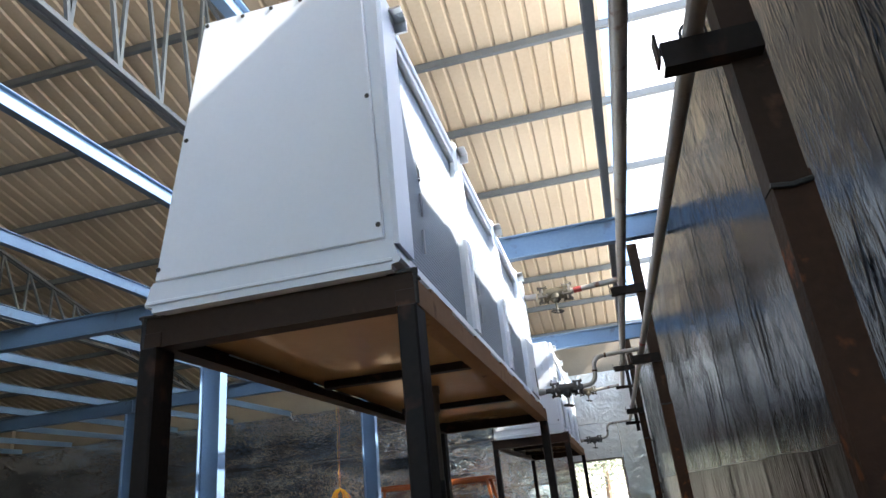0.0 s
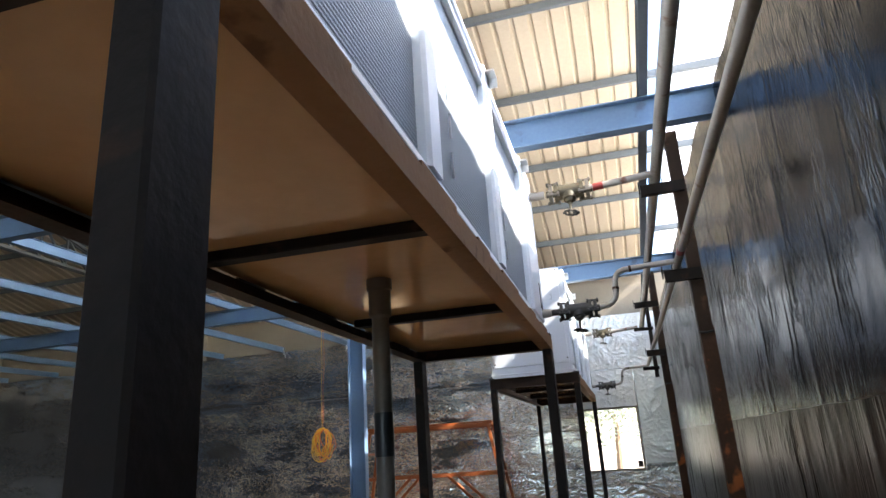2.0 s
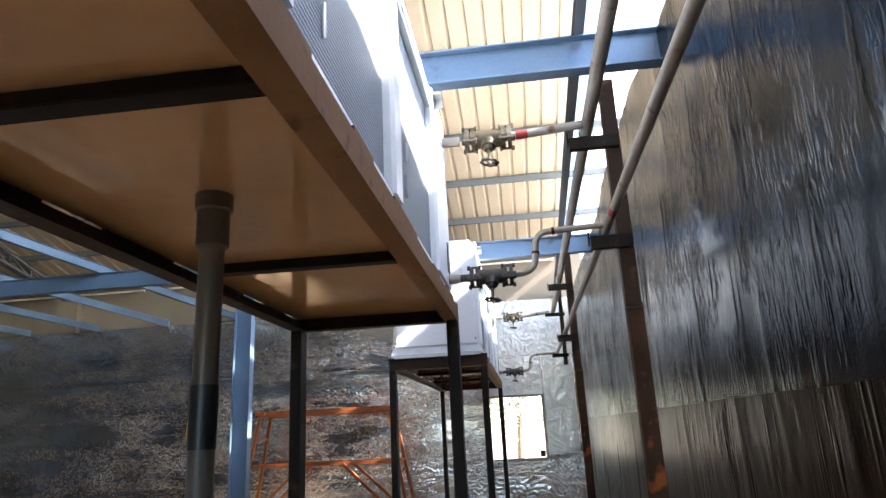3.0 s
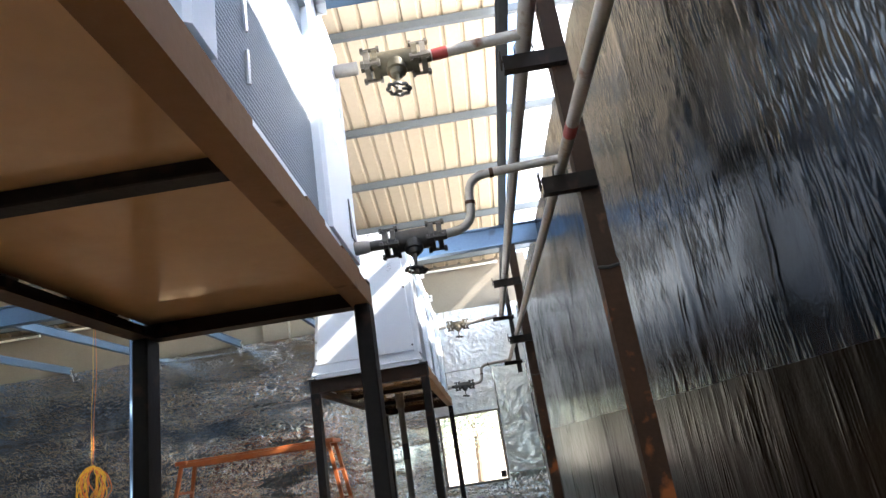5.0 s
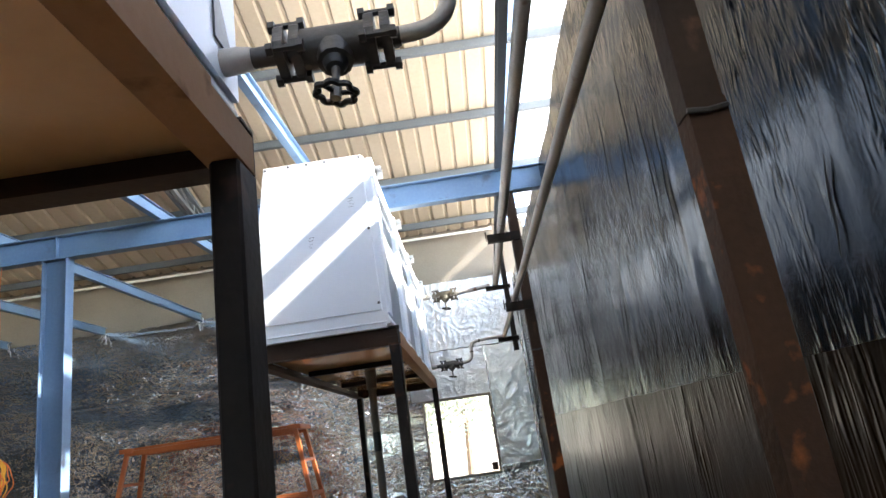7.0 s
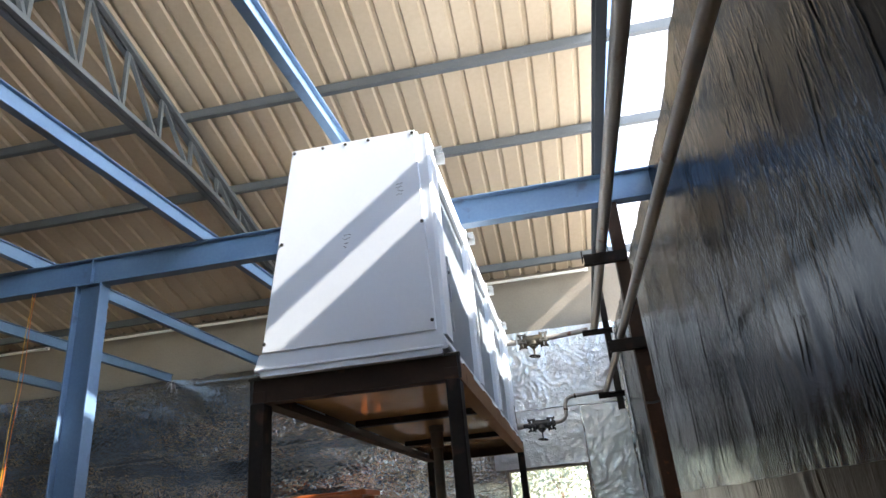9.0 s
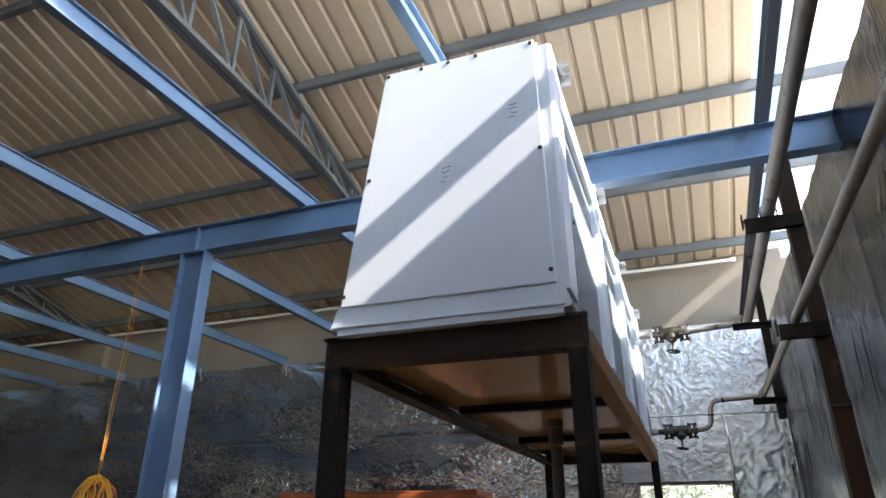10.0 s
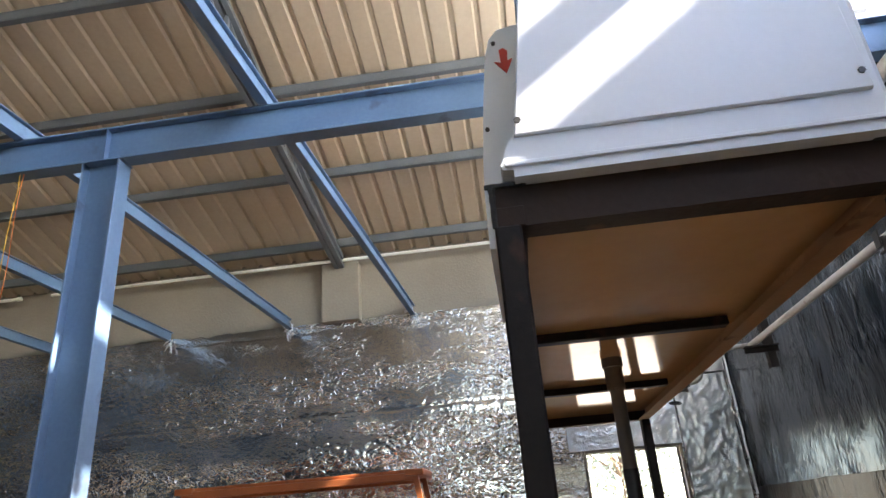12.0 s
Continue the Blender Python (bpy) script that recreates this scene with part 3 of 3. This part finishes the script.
def cooler(y):
    ob = thing("air_cooler", (-0.47, y, STAND_H + RAIL), "white sheet metal air cooler with blue grey finned coils", "air cooler", "air coolers")
    L, W = UNIT_L, UNIT_W
    # base pan and tray
    part("base_pan", box(-W + 0.022, 0.02, -0.03, -0.02, L - 0.02, -0.0215), PAN, ob, "bare sheet pan, seen from below, warm floor bounce in its colour")
    tray = extruded([(-0.06, 0.0), (-0.06, 0.018), (-0.034, 0.022), (-0.028, 0.034), (-0.036, 0.045), (-0.05, 0.092), (-0.065, 0.105), (-W + 0.06, 0.105), (-W + 0.05, 0.092), (-W + 0.036, 0.045), (-W + 0.03, 0.034), (-W + 0.034, 0.022), (-W + 0.06, 0.018), (-W + 0.06, 0.0)], "y", -0.045, L + 0.03)
    part("drip_tray", tray, WHITE, ob, "white folded drip tray")
    part("tray_lip", box(-W + 0.04, -0.053, 0.026, -0.052, -0.0455, 0.038, 0.002), WHITE, ob)
    # end panels taper towards the fan side
    low, high = 0.105, 1.15
    for v, w in ((-0.055, -0.035), (L + 0.02, L + 0.04)):
        bm = extruded([(-0.075, low), (-0.1, high), (-W + 0.215, high), (-W + 0.07, low)], "y", v, w)
        bmesh.ops.bevel(bm, geom=list(bm.edges), offset=0.004, segments=1, affect="EDGES")
        part("end_panel", bm, WHITE, ob)
        out = -0.055 if v < 0 else L + 0.04
        for sx, sz in ((-0.09, 0.153), (-0.1, 0.638), (-0.112, 1.132), (-W + 0.083, 0.146), (-W + 0.163, 0.632), (-W + 0.228, 1.132), (-0.46, 1.134), (-0.34, 1.134), (-0.58, 1.134)):
            d = -0.003 if v < 0 else 0.003
            part("screw", tube([(sx, out, sz), (sx, out + d, sz)], 0.009, 6), IRON, ob)
    # casing: top, fan side with fan rings, coil side with posts, fins and header tubes
    part("top_panel", box(-W + 0.21, -0.03, high - 0.012, -0.09, L + 0.015, high + 0.002, 0.002), WHITE, ob)
    bm = extruded([(-W + 0.073, low), (-W + 0.085, low), (-W + 0.228, high - 0.014), (-W + 0.216, high - 0.014)], "y", -0.033, L + 0.018)
    part("fan_side_panel", bm, WHITE, ob)
    cowl = extruded([(-0.836, 0.745), (-0.885, 0.735), (-0.914, 0.7), (-0.93, 0.64), (-0.947, 0.52), (-0.962, 0.385), (-0.975, 0.25), (-0.981, 0.15), (-0.983, -0.03), (-0.966, -0.03), (-0.964, 0.03), (-0.9, 0.04), (-0.89, 0.11), (-0.81, 0.745)], "y", 0.3, 1.05)
    part("fan_cowl", cowl, WHITE, ob, "off-white curved fan cowl side")
    for sx, sz in ((-0.905, 0.68), (-0.955, 0.36), (-0.968, 0.16)):
        part("screw", tube([(sx + 0.004, 0.3, sz), (sx + 0.004, 0.293, sz)], 0.007, 6), IRON, ob)
    arrow = extruded([(-0.886, 0.65), (-0.884, 0.6), (-0.904, 0.606), (-0.87, 0.558), (-0.846, 0.612), (-0.863, 0.605), (-0.859, 0.644), (-0.872, 0.656)], "y", 0.2955, 0.2995)
    part("arrow_mark", arrow, ARROW, ob, "hand painted red flow arrow")
    bays = [-0.03, 1.18, 2.31, 3.44]
    for k, v in enumerate(bays):
        wide = (0.17, 0.12, 0.12, 0.51)[k]
        bm = extruded([(-0.1, v), (-0.05, v - 0.004), (-0.035, v + 0.006), (-0.035, v + wide), (-0.1, v + wide)], "z", low - 0.015, high - 0.02)
        part("post", bm, WHITE, ob)
        lug = bmesh.new()
        u = v + (0.085 if k == 0 else 0.0)
        box(-0.095, u + 0.03, high - 0.05, -0.05, u + 0.04, high + 0.01, bm=lug)
        box(-0.06, u + 0.02, high - 0.05, 0.01, u + 0.11, high - 0.04, bm=lug)
        box(-0.06, u + 0.1, high - 0.1, 0.01, u + 0.11, high - 0.04, bm=lug)
        part("lifting_lug", lug, GALV, ob, "perforated bracket")
    opening = extruded([(L - 0.12, 0.17), (L - 0.02, 0.17), (L - 0.12, 0.34)], "x", -0.036, -0.03)
    part("pipe_opening", opening, TAPE, ob, "black triangular cut for the pipe")
    for a, b in zip(bays, bays[1:] + [L + 0.02]):
        y0, y1 = a + (0.17 if a < 0 else 0.12), b
        if y1 - y0 < 0.3:
            continue
        outline, rise = [(-0.2, low)], (high - 0.1 - low) / 62
        for k in range(62):
            z = low + k * rise
            outline += [(-0.0795, z), (-0.077, z + rise * 0.3), (-0.077, z + rise * 0.7)]
        fins = extruded(outline + [(-0.2, high - 0.1)], "y", y0, y1)
        part("coil", fins, FIN, ob, "blue grey finned coil")
        for k in range(3):
            part("tube_end", tube([(-0.07, y0 + 0.3 + 0.004 * k, low + 0.12 + 0.16 * k), (-0.07, y0 + 0.3, low + 0.22 + 0.16 * k)], 0.006, 6), GALV, ob)
        header = tube([(-0.085, y0 - 0.12, high - 0.06), (-0.085, y1 + 0.005, high - 0.06)], 0.042, 14)
        part("header_tube", header, WHITE, ob, smooth=True)
        part("top_strip", box(-0.1, y0, high - 0.135, -0.05, y1, high - 0.1, 0.003), WHITE, ob)
    return ob


def pen_mark(x, z, y, seed):
    """A scribble of black marker on the end panel."""
    ob = thing("pen_mark", (x, y, z), "short black marker scribble on the white end panel", "marking", "marker scribbles")
    r = random.Random(seed)
    for k in range(4):
        path = [(r.uniform(-0.015, 0.0) + 0.012 * i * (1 - 0.15 * k), 0, 0.024 - 0.02 * k + r.uniform(-0.005, 0.005)) for i in range(4)]
        part("stroke", tube(path, 0.0012, 4), TAPE, ob)


def drain(x, y):
    ob = thing("drain_pipe", (x, y, FLOOR), "grey plastic drain pipe dropping from the cooler pan", "pipe", "drain pipes")
    top = STAND_H + RAIL - 0.03 - FLOOR
    part("riser", tube([(0, 0, 0), (0, 0, top - 0.1)], 0.034, 16), DRAIN, ob, smooth=True)
    part("socket", tube([(0, 0, top - 0.16), (0, 0, top - 0.15), (0, 0, top - 0.05), (0, 0, top - 0.045), (0, 0, top - 0.04), (0, 0, top - 0.001)], [0.034, 0.045, 0.045, 0.052, 0.052, 0.052], 16), DRAIN, ob, smooth=True)
    part("tape_band", tube([(0, 0, 1.6), (0, 0, 1.76)], 0.037, 16), TAPE, ob, "black tape band", smooth=True)


for y in (1.84, 8.41):
    stand(y)
    cooler(y)
    drain(-0.95, y + 1.9)


pen_mark(-0.95, 2.72, 8.354, 2)
pen_mark(-0.67, 2.95, 8.354, 7)

# ---- pipes, valves and their supports along the foil wall ----
PIPE_A, PIPE_B = Vector((0.345, 0, 3.14)), Vector((0.412, 0, 2.495))
main_a = thing("suction_pipe", (PIPE_A.x, 0, PIPE_A.z), "weathered grey steel pipe on brackets beside the foil wall", "pipe")
part("run", tube([(-0.01 + 0.0062 * BACK_Y, BACK_Y + 0.1, 0), (-0.01 + 0.0062 * 12.34, 12.34, 0)], 0.038, 18), PIPE, main_a, smooth=True)
main_b = thing("liquid_pipe", (PIPE_B.x, 0, PIPE_B.z), "thinner weathered steel pipe low beside the foil wall", "pipe")
part("run", tube([(0, BACK_Y + 0.1, 0), (0, 12.3, 0)], 0.025, 16), PIPE, main_b, smooth=True)
part("red_band", tube([(0, 5.38, 0), (0, 5.47, 0)], 0.0262, 16), RED, main_b, "faded red band", smooth=True)


def valve(at, scale, mat, span, label, tilt_down=-22):
    """A flanged valve across the walk, its handwheel hanging below."""
    ob = thing("flanged_valve", at, label, "valve", "valves")
    ob.rotation_euler = (radians(tilt_down), 0, 0)
    r = 0.041 * scale
    part("body", tube([(-span, 0, 0), (-span * 0.55, 0, 0), (-span * 0.5, 0, 0), (span * 0.5, 0, 0), (span * 0.55, 0, 0), (span, 0, 0)], [r * 0.55, r * 0.55, r * 1.15, r * 1.15, r * 0.55, r * 0.55], 16), mat, ob, smooth=True)
    metal = IRON if mat is IRON else BOLT
    for s in (-1, 1):
        for d in (0.56, 0.8):
            x, oval = s * span * d, bmesh.new()
            ring = [(1.35 * r * math.cos(a) * (1 - 0.12 * math.cos(4 * a)), 1.35 * r * math.sin(a) * (1 - 0.12 * math.cos(4 * a))) for a in (2 * math.pi * k / 20 + math.pi / 20 for k in range(20))]
            extruded(ring, "x", x - 0.011 * scale, x + 0.011 * scale, oval)
            part("flange", oval, mat if d < 0.7 else metal, ob)
        for a, b in ((-1, -1), (-1, 1), (1, -1), (1, 1)):
            bolt = tube([(s * span * 0.42, a * r, b * r), (s * span * 0.97, a * r, b * r)], 0.008 * scale, 6)
            for d in (0.46, 0.91):
                tube([(s * span * d - 0.007, a * r, b * r), (s * span * d + 0.007, a * r, b * r)], 0.015 * scale, 6, bolt)
            part("bolt", bolt, metal, ob)
    part("bonnet", tube([(0, 0, -r * 0.6), (0, 0, -r * 1.5), (0, 0, -r * 1.55), (0, 0, -r * 2.0), (0, 0, -r * 2.1), (0, 0, -r * 4.3)], [r * 1.1, r * 0.95, r * 0.7, r * 0.5, r * 0.24, r * 0.16], 12), mat, ob, smooth=True)
    hub, rim = Vector((0, 0, -r * 4.1)), 0.04 * scale
    ring = [hub + Vector((rim * (1 + 0.1 * math.cos(8 * a)) * math.cos(a), rim * (1 + 0.1 * math.cos(8 * a)) * math.sin(a), 0)) for a in (2 * math.pi * k / 48 for k in range(49))]
    tilt = part("handwheel", tube(ring, 0.0075 * scale, 6), IRON, ob, "wavy rimmed handwheel", smooth=True)
    for k in range(3):
        a = 2 * math.pi * k / 3
        part("spoke", tube([hub, hub + Vector((rim * math.cos(a), rim * math.sin(a), 0))], 0.006 * scale, 6), IRON, tilt)
    part("hub", tube([hub - Vector((0, 0, 0.012)), hub + Vector((0, 0, 0.012))], 0.013 * scale, 8), BOLT, tilt)
    tilt.matrix_basis = Matrix.Translation(hub) @ pose(0, 0, 0, 18, 8, 0) @ Matrix.Translation(-hub)
    return ob


def branches(y):
    """The two pipes that join a cooler to the mains, each with its valve."""
    high = thing("suction_branch", (0, y, PIPE_A.z - 0.04), "steel branch pipe from the cooler to the upper main", "pipe", "branches")
    part("stub", tube([(-0.56, 0, 0), (-0.4, 0, 0)], 0.03, 14), PIPE, high, smooth=True)
    part("run", tube([(-0.1, 0, 0), (PIPE_A.x, 0, 0.035)], 0.026, 14), PIPE, high, smooth=True)
    if y < 8:
        part("red_band", tube([(-0.06, 0, 0.003), (0.01, 0, 0.009)], 0.0275, 14), RED, high, "faded red band", smooth=True)
    valve((-0.225, y, PIPE_A.z - 0.04), 1.15, OLIVE, 0.16, "olive painted flanged valve with a handwheel on the upper branch", -20)
    low = thing("liquid_branch", (0, y, 2.25), "bent steel branch pipe from the cooler to the lower main", "pipe", "branches")
    part("stub", tube([(-0.62, 0, 0.0), (-0.36, 0, 0)], 0.022, 14), IRON, low, "dark painted stub", smooth=True)
    part("sleeve", tube([(-0.56, 0, 0), (-0.53, 0, 0), (-0.47, 0, 0), (-0.44, 0, 0)], [0.026, 0.03, 0.029, 0.024], 14), PIPE, low, "pale sleeve where the pipe leaves the cooler", smooth=True)
    path = rounded([(-0.16, 0, 0), (-0.01, 0, 0.01), (0.0, 0, 0.235), (PIPE_B.x, 0, 0.25)], 0.085)
    part("bend", tube(path, 0.019, 14), PIPE, low, smooth=True)
    for p, q in (((-0.005, 0, 0.11), (-0.004, 0, 0.125)), ((0.095, 0, 0.238), (0.112, 0, 0.239))):
        part("weld_ring", tube([p, q], 0.022, 14), RUST, low, smooth=True)
    valve((-0.262, y, 2.25), 0.95, IRON, 0.14, "black iron flanged valve with a small handwheel on the lower branch")


branches(5.7)
branches(12.28)


def support(y, top=BEAM_Z):
    """A rusty angle post beside the wall with two bracket arms that carry the pipes."""
    ob = thing("pipe_support", (0.487, y, FLOOR), "rusty steel post with bracket arms for the pipes", "pipe support", "pipe supports")
    joint = 2.07 - FLOOR
    part("post", extruded([(0, 0), (0.09, 0), (0.09, 0.01), (0.01, 0.01), (0.01, 0.08), (0, 0.08)], "z", 0, joint), RUST, ob)
    part("post_flange", box(0.012, 0.012, 0, 0.085, 0.06, joint - 0.01, 0.004), RUST, ob)
    part("post_extension", extruded([(-0.004, -0.006), (0.082, -0.006), (0.082, 0.006), (0.008, 0.006), (0.008, 0.07), (-0.004, 0.07)], "z", joint - 0.03, top - FLOOR), BROWN, ob, "dark primed extension lapped on to the rusty post")
    part("weld_bead", tube([(-0.006, -0.008, joint - 0.03), (0.04, -0.011, joint - 0.036), (0.086, -0.008, joint - 0.028)], 0.007, 6), IRON, ob)
    for z in (PIPE_A.z - 0.041 - FLOOR, PIPE_B.z - 0.028 - FLOOR):
        arm = extruded([(0, 0), (0.05, 0), (0.05, -0.007), (0.007, -0.007), (0.007, -0.068), (0.05, -0.068), (0.05, -0.075), (0, -0.075)], "x", -0.225 if z > 3.0 else -0.165, 0.07)
        arm_ob = part("bracket_arm", arm, PRIMER, ob)
        arm_ob.location = (0, -0.045, z)
        part("end_stop", box(-0.237 if z > 3.0 else -0.177, -0.046, z - 0.05, -0.23 if z > 3.0 else -0.17, 0.0, z + 0.03), PRIMER, ob)
        side = z > 3.0
        c = (PIPE_A.x - 0.01 + 0.0062 * y if side else PIPE_B.x) - 0.487
        r = 0.044 if side else 0.031
        zc = (PIPE_A.z if side else PIPE_B.z) - FLOOR
        loop = [(c + r * math.cos(a), -0.02, zc + r * math.sin(a)) for a in (math.pi * k / 10 for k in range(11))]
        part("u_bolt", tube([(c + r, -0.02, z - 0.02)] + loop + [(c - r, -0.02, z - 0.02)], 0.004, 6), IRON, ob)


for y, top in ((1.52, BEAM_Z), (5.84, BEAM_Z), (10.07, BEAM_Z)):
    support(y, top)
hanger = thing("pipe_hanger", (0.53, 12.24, 2.3), "dark steel angle hung from the joist, holding the pipe ends", "pipe support")
part("post", extruded([(-0.03, -0.03), (0.03, -0.03), (0.03, -0.022), (-0.022, -0.022), (-0.022, 0.03), (-0.03, 0.03)], "z", 0.0, BEAM_Z + BEAM_H - 2.302), PRIMER, hanger)
for z, reach in ((PIPE_A.z - 0.04 - 2.3, -0.25), (PIPE_B.z - 0.027 - 2.3, -0.2)):
    part("bracket_arm", extruded([(-0.034, z), (-0.084, z), (-0.084, z - 0.007), (-0.041, z - 0.007), (-0.041, z - 0.05), (-0.034, z - 0.05)], "x", reach, 0.05), PRIMER, hanger)

# ---- work platform, hanging wire ----
platform = thing("work_platform", (-3.66, 13.68, FLOOR), "red oxide steel trestle platform standing by the foil wall", "platform")
TOP, MID = 2.06, 1.17


def leg_at(side, front, z):
    """Where a splayed leg stands at height z."""
    t = 1 - z / TOP
    return Vector((side * (1.15 + 0.38 * t), front * (0.24 + 0.16 * t), z))


for side in (-1, 1):
    for front in (-1, 1):
        bm = bmesh.new()
        bar(leg_at(side, front, 0), leg_at(side, front, TOP - 0.03), 0.05, bm)
        part("leg", bm, OXIDE, platform)
    for z in (0.5, MID, 1.62):
        bm = bmesh.new()
        bar(leg_at(side, -1, z), leg_at(side, 1, z), 0.04, bm)
        part("rung", bm, OXIDE, platform)
    part("top_end", box(side * 1.15 - 0.09, -0.3, TOP - 0.03, side * 1.15 + 0.09, 0.3, TOP + 0.03, 0.006), OXIDE, platform)
for k, v in enumerate((-0.24, -0.08, 0.08)):
    part("plank", box(-1.24, v, TOP + 0.0 + 0.004 * k, 1.05, v + 0.15, TOP + 0.03 + 0.004 * k, 0.004), OXIDE, platform)
for front in (-1, 1):
    part("side_rail", box(-1.15, front * 0.25 - 0.02, TOP - 0.07, 1.15, front * 0.25 + 0.02, TOP - 0.005, 0.004), OXIDE, platform)
    a, b = leg_at(-1, front, MID), leg_at(1, front, MID)
    bm = bmesh.new()
    bar(a, b, 0.05, bm)
    part("middle_rail", bm, OXIDE, platform)
    for side in (-1, 1):
        bm = bmesh.new()
        bar(leg_at(side, front, 0.1), Vector((side * 0.35, front * 0.32, MID)), 0.045, bm)
        part("brace", bm, OXIDE, platform)

wire = thing("wire_coil", (-4.21, BEAMS[1] - 0.02, 1.29), "tangled coil of yellow and orange wire hanging from the beam", "wire")
rng = random.Random(4)
for k in range(18):
    w, h, turn, lean = rng.uniform(0.08, 0.14), rng.uniform(0.15, 0.235), rng.uniform(-0.7, 0.7), rng.uniform(-0.05, 0.05)
    loop = []
    for i in range(33):
        a = 2 * math.pi * i / 32
        r = Vector((w * math.sin(a) * math.cos(turn) + lean * (1 - math.cos(a)), w * math.sin(a) * math.sin(turn), 0.52 - h * (1 - math.cos(a))))
        loop.append(r + 0.04 * Vector(noise.noise_vector((k * 3.1, i * 0.3, 0))))
    part("loop", tube(loop, 0.005, 5), ORANGE if k % 3 == 0 else YELLOW, wire)
for s, mat in ((-0.012, YELLOW), (0.014, ORANGE)):
    cord = [(s + 0.03 * noise.noise((s * 90, z * 1.5, 0)), 0.01 * noise.noise((z, s, 2)), z) for z in (0.5 + 0.1 * k for k in range(17))]
    part("cord", tube(cord + [(s, 0, BEAM_Z - 1.29)], 0.0024, 5), mat, wire)

# ---- outside: ground to the horizon, an added slab that bounces sunlight, trees past the window ----
tagged(part("ground", box(-900, -900, -1.5, 900, 900, -0.36), EARTH), "dry pale earth outside", "ground", kind="structure")
# out of view; added as a reflector to brighten the roof's underside
tagged(part("roof_slab", box(WALL_X + 0.22, BACK_Y, 3.1, 9.0, FAR_Y, 3.3), BOUNCE_WHITE), "unseen pale slab outside the wall, added to bounce sunlight on to the roof", "slab", kind="structure")


def tree(x, y, height, seed):
    ob = thing("tree", (x, y, -0.36), "leafy green tree past the window", "tree", "trees outside")
    r = random.Random(seed)
    trunk = tube([(0, 0, 0), (0.1, 0, height * 0.3), (0.05, 0.1, height * 0.6)], [0.18, 0.13, 0.07], 8)
    for k in range(6):
        a = r.uniform(0, 6.28)
        p = Vector((0.1, 0.05, height * r.uniform(0.3, 0.55)))
        tube([p, p + Vector((math.cos(a), math.sin(a), 0.8)) * r.uniform(0.7, 1.4)], [0.06, 0.02], 6, trunk)
    part("trunk", trunk, BARK, ob)
    verts, faces = [], []
    for k in range(3200):
        a, b = r.uniform(0, 6.28), math.acos(r.uniform(-1, 1))
        d = r.uniform(0.35, 1.0) * (1 + 0.3 * noise.noise((math.cos(a) * 2, math.sin(a) * 2 + seed, b * 2)))
        c = Vector((math.sin(b) * math.cos(a) * height * 0.42, math.sin(b) * math.sin(a) * height * 0.42, height * 0.6 + math.cos(b) * height * 0.42)) * 1.0
        c = Vector((c.x * d, c.y * d, height * 0.6 + (c.z - height * 0.6) * d))
        u = Vector((r.uniform(-1, 1), r.uniform(-1, 1), r.uniform(-1, 1))).normalized() * 0.11
        w = u.orthogonal().normalized() * 0.05
        n = len(verts)
        verts += [c - u, c + w, c + u, c - w]
        faces.append((n, n + 1, n + 2, n + 3))
    data = bpy.data.meshes.new("crown")
    data.from_pydata(verts, [], faces)
    data.materials.append(LEAF)
    new("crown", data).parent = ob


for x, y, h, seed in ((-2.4, 31, 6.2, 1), (1.4, 29, 6.6, 2), (-5.5, 34, 6.0, 4), (-0.6, 36, 7.4, 6)):
    tree(x, y, h, seed)
